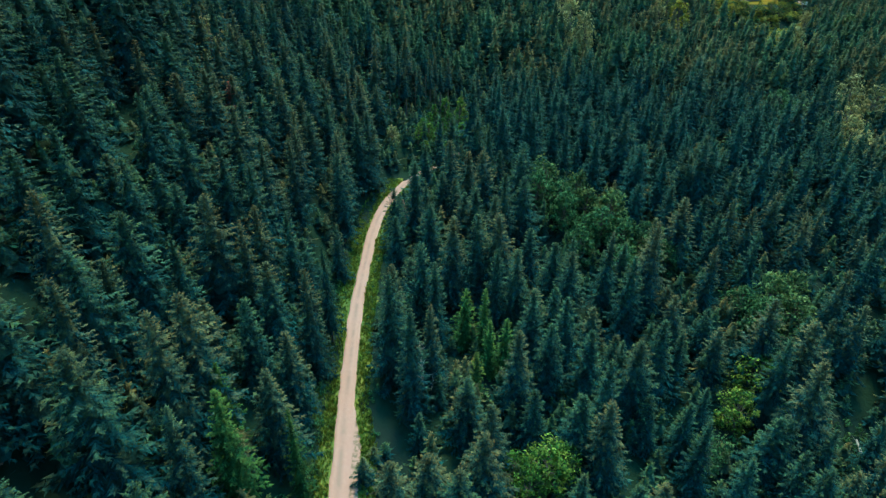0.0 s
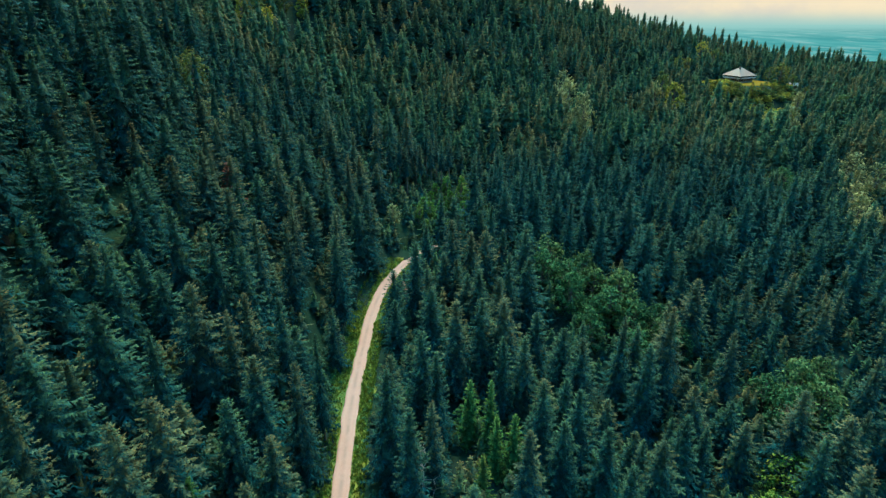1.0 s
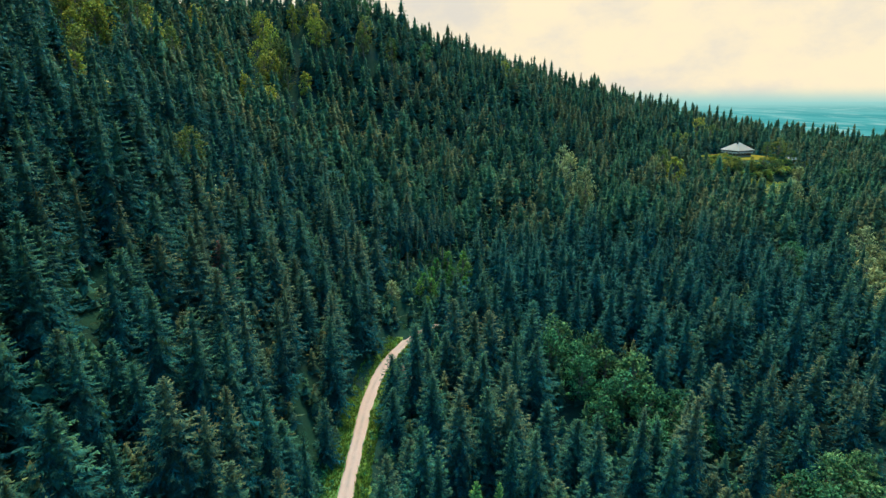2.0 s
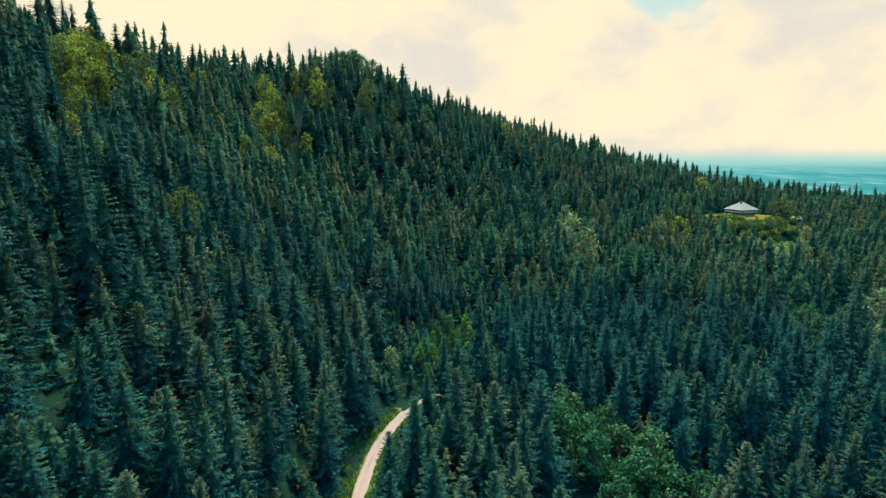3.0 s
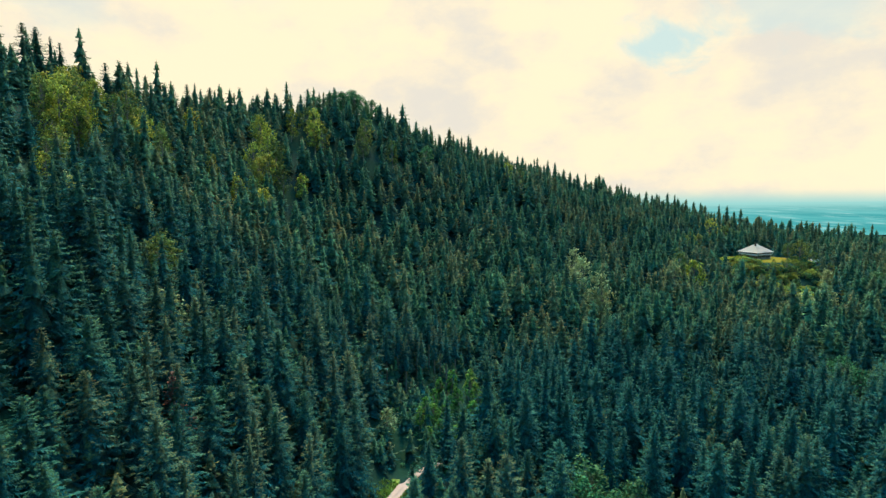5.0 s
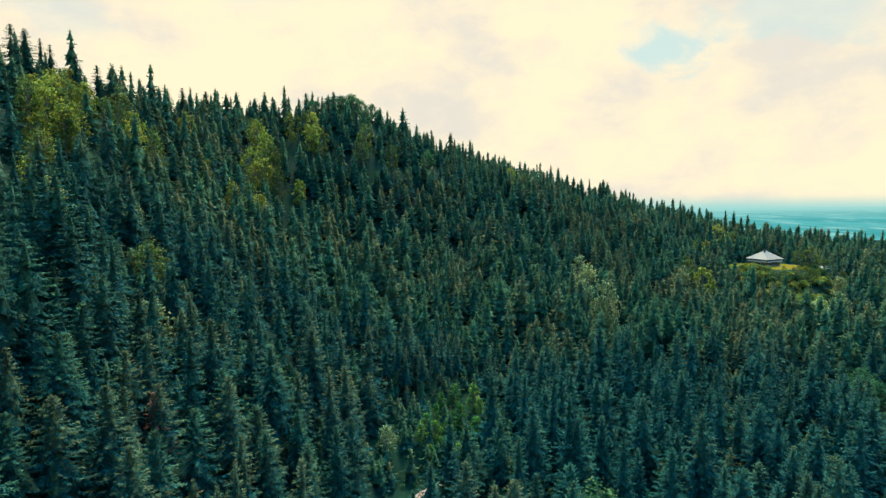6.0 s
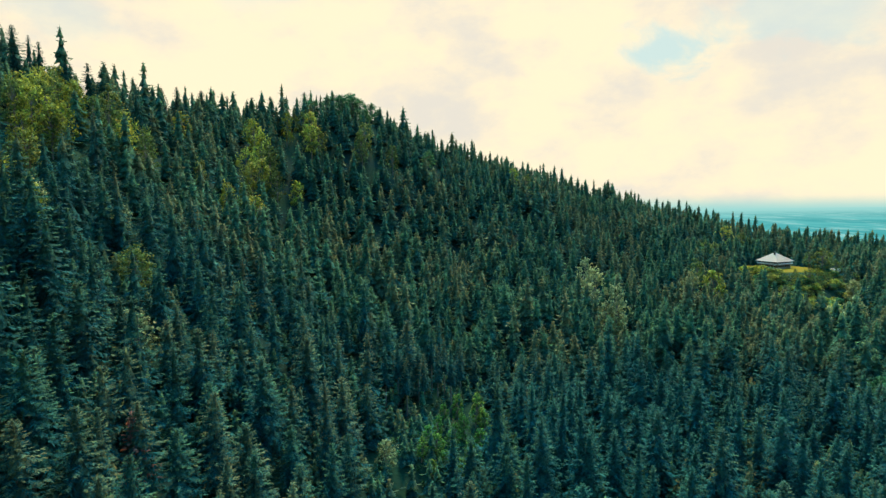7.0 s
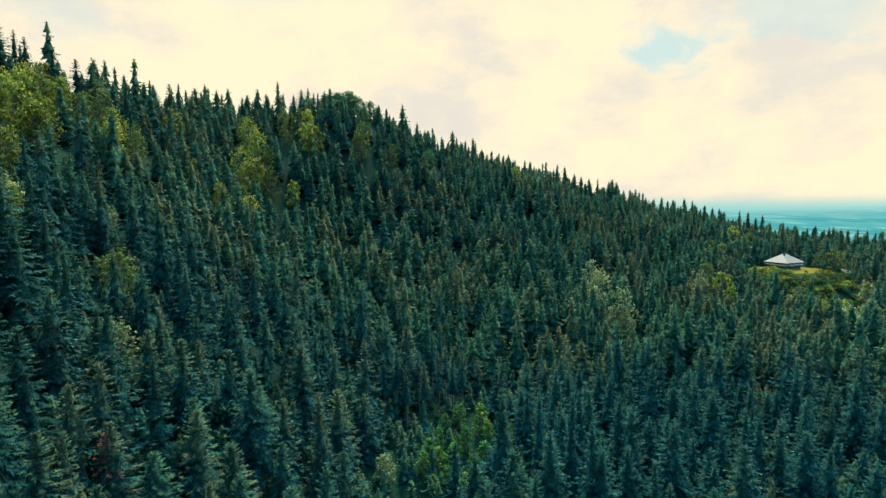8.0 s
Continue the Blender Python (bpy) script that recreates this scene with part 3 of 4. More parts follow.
# ---- the forest ----
LEFT_EDGE = ((-60, -110), (10, -100), (100, -128), (180, -168), (240, -182), (290, -172), (400, -140), (480, -120))
RIGHT_EDGE = ((-60, 110), (10, 80), (60, 105), (200, 235), (330, 345), (480, 470), (620, 560))
NORTH_EDGE = ((-160, 430), (-60, 440), (60, 470), (200, 500), (400, 545), (560, 560))


def in_forest(x, y):
    west = np.interp(y, *zip(*LEFT_EDGE))
    east = np.interp(y, *zip(*RIGHT_EDGE))
    return (x > west) & (x < east) & (y < np.interp(x, *zip(*NORTH_EDGE)))


# clearings: middle, half sizes
CLEARINGS = ((4, 205, 5, 7), (-9, 190, 1.5, 2), (-107, 199, 7, 6), (174, 353, 21, 14), (164, 348, 9, 13), (164, 330, 9, 14), (212, 361, 7, 6), (176, 328, 20, 15), (190, 350, 14, 12), (60, 84, 4, 5), (66, 92, 4, 6), (88, 82, 5, 6))
HOUSE_LAWN = ((164, 357, 7, 8), (158, 346, 7, 10), (153, 336, 7, 10), (163, 315, 15, 13), (170, 306, 12, 8))   # open ground west of the chalet and below it


def open_ground(x, y):
    """True where no tall tree stands: the road with its verges, and the clearings."""
    d, _ = road_distance(x, y)
    left = x < np.interp(y, ROAD[:, 0], ROAD[:, 1])
    free = d < np.where(left, np.where(y > 60, 6.9, 6.0), np.where((y < 74) | (y > 122), 7.4, 6.6))
    free &= (y < 178) | (d < 1.9)
    for cx, cy, a, b in CLEARINGS + HOUSE_LAWN:
        free |= ((x - cx) / a) ** 2 + ((y - cy) / b) ** 2 < 1
    return free


BARE = ((-14, 214), (-9, 217), (-5, 221), (-1, 219), (-17, 219), (-11, 223), (2, 224), (-3, 226), (-20, 213), (-7, 229))   # spruces with tall bare stems behind the glade
# broadleaf trees, by where they grow: x, y, height
GROVE = ((30, 157, 13), (34, 142, 12), (36, 130, 11), (44, 138, 13), (49, 134, 11), (38, 152, 13), (54, 131, 12), (41, 146, 12), (27, 151, 11), (33, 148, 13), (78, 112, 13), (74, 104, 12),
         (72, 111, 11), (82, 107, 12), (86, 114, 11), (50, 73, 10), (53, 126, 12), (57, 123, 11), (46, 125, 11), (47, 143, 12), (39, 136, 11))
STREAMSIDE = ((165, 228, 15), (150, 206, 14), (142, 184, 13), (167, 218, 14), (157, 215, 13), (146, 195, 12), (170, 289, 14), (156, 280, 13), (61, 286, 13), (63, 266, 15), (58, 264, 12),
              (106, 297, 12), (61, 302, 11), (189, 316, 12), (193, 320, 10), (-65, 165, 11), (-18, 188, 9), (-108, 198, 9), (-113, 201, 8), (-96, 217, 9), (66, 271, 10))
SUNNY = ((-147, 255, 13), (-137, 232, 12), (-129, 225, 12), (-121, 209, 11), (-129, 239, 11), (-132, 274, 13), (-129, 280, 12), (-121, 278, 11), (-125, 320, 11), (-101, 345, 13),
         (-91, 328, 14), (-84, 321, 12), (-95, 318, 12), (-77, 357, 12), (-72, 355, 12), (-45, 360, 12), (-141, 248, 12), (-134, 244, 13), (-124, 218, 12), (-126, 232, 11), (-117, 203, 10), (-133, 266, 12), (38, 390, 12), (45, 387, 11), (167, 395, 14), (175, 392, 13), (119, 307, 12))
GOLDEN_SLOPE = ((-133, 233, 13), (-143, 251, 12), (-126, 232, 12), (-123, 218, 11), (-125, 238, 13), (-126, 263, 13), (-122, 266, 12), (-114, 266, 12), (-97, 338, 13), (-86, 294, 11), (-87, 312, 14), (-85, 323, 14),
                (-82, 290, 11), (-80, 316, 13), (-71, 348, 13), (-45, 352, 13), (-85, 352, 12), (-67, 348, 13), (-104, 192, 9), (-76, 185, 12), (-150, 262, 12), (-152, 272, 12), (-145, 243, 12), (-147, 266, 11), (-155, 280, 12), (-140, 236, 11), (-148, 278, 10))
RIDGE = ((-138, 262, 12), (116, 314, 12), (160, 285, 12), (-78, 189, 13), (-90, 311, 11), (-30, 358, 11), (-71, 320, 10), (-101, 284, 11), (-91, 282, 10), (-62, 385, 12),
         (-70, 392, 13), (-55, 390, 12), (-78, 388, 12), (-48, 380, 11), (136, 226, 12), (136, 218, 12), (208, 307, 13), (-12, 375, 11), (-66, 400, 13), (-58, 396, 14), (-52, 398, 13), (-72, 402, 13), (-60, 403, 14), (-47, 394, 12))
LIMES = ((66, 89, 12), (60, 82, 10), (17, 63, 12), (14, 59, 9), (21, 66, 9), (70, 84, 7), (12, 65, 6))
YARD = ((149, 339, 2.8), (153, 335, 2.8), (158, 333, 3.3), (163, 334, 2.8), (168, 332, 2.8), (173, 333, 3.3), (178, 334, 2.8), (146, 343, 2.8), (150, 330, 3.3), (156, 327, 6.0),
        (162, 326, 7.0), (169, 325, 6.0), (176, 327, 7.0), (183, 331, 3.9), (202, 346, 9.0), (206, 338, 8.0), (190, 333, 3.9), (143, 335, 3.9))
YARD_TREES = ((193, 344, 12), (189, 348, 10), (151, 372, 10), (143, 366, 10))
GLADE = ((-6, 190, 6), (-2, 193, 7), (-9, 193, 6), (1, 194, 6), (-5, 195, 7), (0, 201, 7), (6, 213, 9), (3, 206, 8), (-1, 198, 7), (9, 208, 8), (-5, 204, 6), (4, 199, 6), (1, 213, 8), (-8, 199, 6), (7, 203, 7), (-3, 209, 7))
broad_spots = np.array(GROVE + STREAMSIDE + SUNNY + GOLDEN_SLOPE + RIDGE + YARD + GLADE + LIMES + YARD_TREES, float)

# spruces that stand out: x, y, height of the tip
NEAR_WEST = ((-36.8, 42.2, 40.1), (-29.9, 44.0, 30.7), (-33.9, 51.9, 37.5), (-43.4, 56.2, 42.9), (-24.1, 57.9, 23.3), (-33.4, 58.8, 35.1), (-42.1, 59.5, 39.8), (-49.2, 61.8, 48.1),
             (-34.9, 67.0, 28.3), (-29.6, 68.6, 27.5), (-44.4, 69.4, 41.4), (-39.0, 70.7, 37.1), (-54.4, 76.3, 51.5), (-28.9, 78.2, 28.0), (-23.5, 80.7, 25.2), (-38.1, 82.1, 38.2),
             (-33.7, 82.9, 33.3), (-50.5, 83.5, 43.9), (-45.5, 88.1, 37.5), (-49.0, 89.7, 40.3), (-22.5, 90.8, 24.1), (-29.7, 95.7, 28.6), (-40.4, 97.1, 42.5), (-46.7, 97.2, 45.2),
             (-36.4, 99.5, 37.0), (-28.7, 99.9, 20.2), (-54.6, 101.0, 49.3), (-44.1, 102.0, 39.7), (-58.0, 113.8, 48.3))
UPPER_WEST = ((-24.7, 114.6, 16.1), (-55.2, 118.7, 48.8), (-34.4, 120.9, 34.9), (-63.4, 121.7, 54.8), (-51.9, 125.1, 48.2), (-45.4, 125.9, 41.0), (-59.2, 126.4, 55.7), (-51.6, 129.4, 46.4),
              (-60.5, 130.2, 54.8), (-26.0, 130.5, 27.3), (-62.5, 137.2, 58.5), (-44.8, 137.8, 39.7), (-69.4, 141.1, 64.7), (-35.0, 144.5, 33.2), (-42.0, 146.0, 42.9), (-28.4, 148.2, 28.9),
              (-38.0, 149.3, 36.0), (-51.4, 151.7, 49.9), (-24.7, 158.0, 28.4), (-33.5, 161.4, 30.5), (-22.5, 163.8, 27.8), (-40.1, 165.0, 43.9), (-28.5, 170.6, 37.1), (-54.8, 176.3, 51.3),
              (-26.5, 178.9, 34.9), (-57.6, 184.3, 56.5), (-35.9, 186.4, 43.1), (-34.3, 194.5, 43.3), (-38.7, 194.5, 46.2))
NEAR_EAST = ((7.7, 63.7, 10.8), (26.7, 64.7, 10.6), (23.6, 69.4, 7.2), (-5.4, 74.3, 21.7), (45.2, 74.7, -0.1), (67.0, 75.6, 9.3), (38.1, 76.2, 0.5), (36.3, 80.6, 9.7),
             (34.1, 83.5, 7.4), (65.9, 83.7, 8.0), (28.2, 84.3, 9.2), (20.5, 84.3, 10.6), (72.5, 87.6, 8.8), (49.1, 91.3, 3.5), (-9.8, 91.4, 19.6), (25.0, 92.4, 11.2),
             (57.6, 93.0, 2.9), (67.7, 93.9, 9.7), (-1.6, 94.4, 18.2), (23.5, 97.8, 9.9), (32.2, 98.2, 4.5), (-4.5, 98.8, 20.0), (19.8, 100.5, 7.6), (11.5, 102.3, 16.6),
             (15.9, 103.0, 16.2), (2.3, 109.8, 20.5), (7.9, 112.4, 19.7), (12.6, 112.8, 19.5), (63.4, 113.2, 11.2))
FAR_EAST = ((49.6, 117.7, 12.7), (21.0, 119.6, 12.2), (68.6, 124.9, 13.5), (59.9, 126.9, 17.0), (-4.1, 129.0, 19.9), (15.6, 131.2, 21.8), (-7.2, 135.4, 23.4), (60.0, 135.8, 16.3),
            (77.0, 138.6, 20.2), (52.5, 139.2, 15.3), (20.9, 142.3, 24.1), (11.1, 148.9, 20.9), (-8.6, 152.2, 17.0), (23.0, 153.2, 22.1), (75.6, 154.5, 20.7), (43.9, 154.7, 24.5),
            (82.6, 157.5, 17.8), (72.4, 161.1, 21.5), (65.4, 161.5, 17.8), (37.4, 165.1, 24.4), (73.9, 169.2, 24.4), (18.6, 172.6, 27.7), (35.3, 174.9, 23.1), (73.0, 175.2, 25.7),
            (11.4, 195.4, 23.4), (74.1, 198.3, 21.9), (76.1, 203.1, 25.5), (26.1, 205.0, 30.8), (-14.3, 223.3, 38.6))
CREST = ((-163.8, 262, 142), (-164.2, 270, 142.5), (-164, 278, 141), (-161.6, 280, 139), (-153.8, 284, 135), (-148.3, 289, 132.7), (-144.8, 293, 131.3), (-140.5, 290, 126.4),
         (-128.4, 288, 124), (-138.7, 330, 130.7), (-134, 336, 132.2), (-127.8, 350, 133), (-120.1, 365, 132.7), (-111, 370, 131.7), (-102.7, 385, 136), (-95.3, 388, 136),
         (-84.5, 392, 139.5), (-77.8, 394, 138), (-69, 396, 141), (-64, 400, 139))
TRACKSIDE = ((-12.0, 57.5, 6), (-12.0, 143, 10.5), (-12.4, 130, 18))
MARKED = np.array(TRACKSIDE + NEAR_WEST + UPPER_WEST + NEAR_EAST + FAR_EAST + CREST)
BRIGHT = np.array(((-30.4, 57.6, 24.7), (-26.9, 49.0, 28.2), (-20.3, 53.3, 20.8), (4.9, 97.2, 9.9), (8.6, 94.3, 11.9), (9.3, 88.8, 8.2), (12.5, 88.1, 9.0), (6.2, 79.5, 7.8)))
marks = np.concatenate([MARKED, BRIGHT, np.array([(a, b, 0) for a, b in BARE]), np.array(((-143, 272, 0), (-130, 284, 0), (-126, 266, 0), (-118, 284, 0), (-134, 300, 0), (-143, 285, 0)))])

points, rng = scatter(11, 7.9, -200, 400, 12, 236)
further, _ = scatter(13, 5.9, -200, 560, 238, 560)
behind, _ = scatter(14, 7.7, -110, 110, -60, 12)
x, y = np.concatenate([points, further, behind]).T
keep = in_forest(x, y) & ~open_ground(x, y)
keep &= np.min(np.hypot(x[:, None] - marks[None, :, 0], y[:, None] - marks[None, :, 1]), axis=1) > 5.6
keep &= rng.random(len(x)) > 0.05 + 0.14 * (np.sin(x * 0.19 + 2 * np.sin(y * 0.11)) * np.sin(y * 0.23) > 0.35)
near_broad = np.min(np.hypot(x[:, None] - broad_spots[None, :, 0], y[:, None] - broad_spots[None, :, 1]) - 0.32 * broad_spots[None, :, 2], axis=1) < np.where(y > 180, np.where(x < -60, 3.0, 4.0), 2.4)
x, y = x[keep & ~near_broad], y[keep & ~near_broad]
n = len(x)
size = rng.normal(1.0, 0.20, n).clip(0.5, 1.45)
size *= np.interp(y, (10, 150, 225, 260, 330, 480), (1.0, 1.0, 0.95, 0.80, 0.68, 0.62)) * (1 + 0.14 * np.interp(y, (230, 290), (0, 1)) * np.interp(x, (-60, 30), (1, 0)))
size *= np.where((x > -18) & (y < 140), 0.92, 1.0) * np.where(y > 240, rng.uniform(0.72, 1.24, n), 1.0)
girth = size ** 0.7 * rng.uniform(0.85, 1.2, n)
trees = np.column_stack([x, y, size, girth, rng.uniform(0, 6.283, n), rng.integers(0, 60, n)])
near = np.hypot((x + 5) * 0.9, y - 85)
order = np.argsort(near)
single = np.zeros(n, bool)
single[order[:240]] = True

TALL, WIDE = 20.0, 5.35
SHAPES = ((1.0, 1.0, 0.10, 0.04), (1.08, 0.92, 0.14, 0.08), (0.94, 1.08, 0.08, 0.04), (1.02, 1.0, 0.16, 0.12), (1.1, 0.82, 0.12, 0.05))
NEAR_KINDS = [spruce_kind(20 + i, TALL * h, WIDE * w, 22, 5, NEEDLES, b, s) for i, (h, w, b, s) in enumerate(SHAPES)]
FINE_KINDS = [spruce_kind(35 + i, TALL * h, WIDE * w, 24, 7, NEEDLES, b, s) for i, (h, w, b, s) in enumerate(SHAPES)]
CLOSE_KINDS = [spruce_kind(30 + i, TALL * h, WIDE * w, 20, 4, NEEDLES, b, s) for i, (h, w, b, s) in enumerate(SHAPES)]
SHADED_KINDS = [spruce_kind(25 + i, TALL * h, WIDE * w, 22, 5, HOLLOW, b, s) for i, (h, w, b, s) in enumerate(SHAPES)]
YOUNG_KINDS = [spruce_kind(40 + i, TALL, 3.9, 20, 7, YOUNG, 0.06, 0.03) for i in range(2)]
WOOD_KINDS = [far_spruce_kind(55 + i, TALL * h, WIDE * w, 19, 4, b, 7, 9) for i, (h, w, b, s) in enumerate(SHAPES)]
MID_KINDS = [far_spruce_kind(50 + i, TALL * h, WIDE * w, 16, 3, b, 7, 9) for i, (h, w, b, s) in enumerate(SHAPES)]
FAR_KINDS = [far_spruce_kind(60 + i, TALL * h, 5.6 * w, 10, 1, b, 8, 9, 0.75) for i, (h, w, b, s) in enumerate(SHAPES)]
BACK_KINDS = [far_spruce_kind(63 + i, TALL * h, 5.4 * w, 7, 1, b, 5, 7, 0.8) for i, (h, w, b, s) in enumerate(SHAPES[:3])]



def valley_shade(px, py):
    """Below 1 on the valley floor, where spruces are coloured dark for shade."""
    return ((px - 66) / 54) ** 2 + ((py - 182) / 56) ** 2


def clear(px, py, g):
    """Girth of a tree, smaller where its boughs would hang over the track."""
    d, _ = road_distance(np.array([px]), np.array([py]))
    return min(g, max(0.3, (float(d[0]) - 1.2) / WIDE))


front = near < 52
floor_of = valley_shade(x, y) < 0.9
for which, kinds in ((front, FINE_KINDS), (~front & (near < 72) & ~floor_of, NEAR_KINDS), (~front & (near >= 72) & ~floor_of, CLOSE_KINDS), (~front & floor_of, SHADED_KINDS)):
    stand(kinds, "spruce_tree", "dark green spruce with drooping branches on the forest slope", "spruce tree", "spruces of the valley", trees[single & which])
in_hollow = valley_shade(MARKED[:, 0], MARKED[:, 1]) < 0.9
for spots, kinds, name, label in ((MARKED[~in_hollow], FINE_KINDS, "spruce_tree", "tall dark green spruce standing out of the wood"), (MARKED[in_hollow], SHADED_KINDS, "spruce_tree", "blackish green spruce on the valley floor, shade in its colour"), (BRIGHT, YOUNG_KINDS, "young_spruce_tree", "bright yellow-green young spruce beside the track")):
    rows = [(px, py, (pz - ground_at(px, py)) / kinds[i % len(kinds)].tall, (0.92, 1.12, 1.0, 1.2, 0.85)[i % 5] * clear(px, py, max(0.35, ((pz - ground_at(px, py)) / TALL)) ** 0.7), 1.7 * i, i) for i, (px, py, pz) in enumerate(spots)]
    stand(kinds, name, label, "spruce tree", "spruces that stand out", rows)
stand([spruce_kind(45, 21.0, 2.9, 14, 5, NEEDLES, 0.42, 0.10)], "bare_stemmed_spruce", "tall spruce with a bare pale stem behind the glade", "spruce tree", "bare-stemmed spruces",
      [(a, b, 0.9 + 0.03 * (i % 5), 1.0, i, 0) for i, (a, b) in enumerate(BARE)])
rest = ~single
hollow = valley_shade(x, y) < 0.45 + 0.9 * np.random.default_rng(6).random(n)
back = y > np.interp(x, (-200, -60, 0, 60, 140, 200, 400), (330, 415, 436, 450, 462, 470, 460))
# young growth that fills the gaps between the tall trees
fill, r2 = scatter(12, 4.5, -125, 190, 14, 238)
fx, fy = fill.T
ok = in_forest(fx, fy) & ~open_ground(fx, fy)
shade, _ = road_distance(fx, fy)
edge = (shade > 4.6) & (shade < 9) & (fy < 170) & open_ground(fx, fy)
ok |= edge
ok &= np.min(np.hypot(fx[:, None] - x[None, :], fy[:, None] - y[None, :]), axis=1) > 2.7
ok &= r2.random(len(fx)) < 0.92
fx, fy, edge = fx[ok], fy[ok], edge[ok]
small = np.where(edge, r2.uniform(0.09, 0.2, len(fx)), r2.uniform(0.16, 0.46, len(fx)))
undergrowth = np.column_stack([fx, fy, small, np.where(edge, 0.22 + small, 0.35 + small * 0.7), r2.uniform(0, 6.28, len(fx)), r2.integers(0, 40, len(fx))])
LOW_KINDS = [far_spruce_kind(66 + i, TALL, 5.0, 4, 1, 0.03, 4, 7, 1.2) for i in range(3)]
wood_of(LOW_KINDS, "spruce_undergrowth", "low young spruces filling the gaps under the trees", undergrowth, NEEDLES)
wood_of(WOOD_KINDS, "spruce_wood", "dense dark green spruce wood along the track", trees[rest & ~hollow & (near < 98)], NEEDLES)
wood_of(WOOD_KINDS, "old_spruce_wood", "blackish green spruces at the edge of the valley floor, shade in their colour", trees[rest & hollow & (near < 98)], HOLLOW)
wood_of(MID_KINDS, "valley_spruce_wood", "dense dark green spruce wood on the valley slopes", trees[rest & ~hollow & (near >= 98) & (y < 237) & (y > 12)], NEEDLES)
wood_of(MID_KINDS, "old_spruce_wood", "blackish green spruce wood on the valley floor, shade in its colour", trees[rest & hollow & (near >= 98) & (y < 237)], HOLLOW)
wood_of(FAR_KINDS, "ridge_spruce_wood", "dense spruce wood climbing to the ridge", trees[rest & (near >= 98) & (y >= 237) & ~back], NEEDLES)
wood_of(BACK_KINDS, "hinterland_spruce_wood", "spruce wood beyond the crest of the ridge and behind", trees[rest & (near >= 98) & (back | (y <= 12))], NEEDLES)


# ---- brush: low leafy bushes in the glade, the clearings and along the verge ----
def brush():
    r = np.random.default_rng(17)
    spots = [(r.normal(-3, 8), r.normal(199, 9), r.uniform(0.8, 2.2)) for _ in range(150)]
    for cx, cy, a, b in CLEARINGS[2:3] + CLEARINGS[9:]:
        spots += [(r.normal(cx, a * 0.5), r.normal(cy, b * 0.5), r.uniform(0.7, 1.8)) for _ in range(26)]
    for yy in r.uniform(45, 176, 230):
        left = r.random() < 0.55
        mid = np.interp(yy, ROAD[:, 0], ROAD[:, 1])
        w = np.interp(yy, ROAD[:, 0], ROAD[:, 2 if left else 3])
        spots.append((mid + (-1 if left else 1) * (w + r.uniform(1.0, 4.2 if left else 3.4)), yy, r.uniform(0.35, 1.1)))
    for yy in r.uniform(40, 130, 190):
        mid, w = np.interp(yy, ROAD[:, 0], ROAD[:, 1]), np.interp(yy, ROAD[:, 0], ROAD[:, 2])
        spots.append((mid - w - r.uniform(2.6, 6.0), yy, r.uniform(0.6, 1.5)))
    spots = np.array(spots)
    d, _ = road_distance(spots[:, 0], spots[:, 1])
    spots = spots[d > 2.2 + 0.5 * spots[:, 2]]
    z = height(spots[:, 0], spots[:, 1])
    V, T, P, O = [], [], [], []
    for k, ((px, py, h), pz) in enumerate(zip(spots, z)):
        m = 34
        d3 = r.normal(size=(m, 3))
        d3 /= np.linalg.norm(d3, axis=1)[:, None]
        pos = np.array((px, py, pz + 0.45 * h)) + d3 * (r.uniform(0.4, 1.0, m)[:, None] * h * np.array((0.75, 0.75, 0.6)))
        e1 = np.cross(d3 + r.normal(0, 0.5, (m, 3)), r.normal(size=(m, 3)))
        e1 /= np.linalg.norm(e1, axis=1)[:, None]
        e2 = np.cross(d3, e1)
        s = (0.10 + 0.13 * h) * r.uniform(0.7, 1.3, m)[:, None]
        b = np.arange(m) * 4 + k * 4 * m
        V.append(np.stack([pos - e1 * s, pos - e2 * s * 0.6, pos + e1 * s, pos + e2 * s * 0.6], 1).reshape(-1, 3))
        T.append(np.concatenate([np.column_stack([b, b + 1, b + 2]), np.column_stack([b, b + 2, b + 3])]))
        P.append(np.full(4 * m, 0.6)), O.append(np.full(4 * m, r.random()))
    ob = new("brush", triangles("brush", np.concatenate(V), np.concatenate(T), LEAVES, {"tip_light": np.concatenate(P), "tone": np.concatenate(O)}))
    tagged(ob, "low fresh green bushes in glades and along the verge", "bushes", kind="stuff")


brush()


# ---- broadleaf trees ----
def broad_stand(spots, kinds, ref, name, label, group, seed):
    r = np.random.default_rng(seed)
    rows = [(px, py, h / ref * r.uniform(0.95, 1.2) * (1.35 if 225 < py < 375 and px < 130 else 1.0), h / ref * r.uniform(1.05, 1.4), r.uniform(0, 6.28), i) for i, (px, py, h) in enumerate(spots)]
    stand(kinds, name, label, "broadleaf tree", group, rows)


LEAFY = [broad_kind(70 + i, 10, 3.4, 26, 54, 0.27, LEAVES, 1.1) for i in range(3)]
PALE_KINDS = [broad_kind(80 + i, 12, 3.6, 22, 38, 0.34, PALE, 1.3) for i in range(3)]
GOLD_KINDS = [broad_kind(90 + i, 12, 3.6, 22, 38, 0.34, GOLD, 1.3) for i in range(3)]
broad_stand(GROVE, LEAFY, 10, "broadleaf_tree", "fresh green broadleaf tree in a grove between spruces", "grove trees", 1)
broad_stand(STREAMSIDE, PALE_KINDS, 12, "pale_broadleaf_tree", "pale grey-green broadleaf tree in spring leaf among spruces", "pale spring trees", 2)
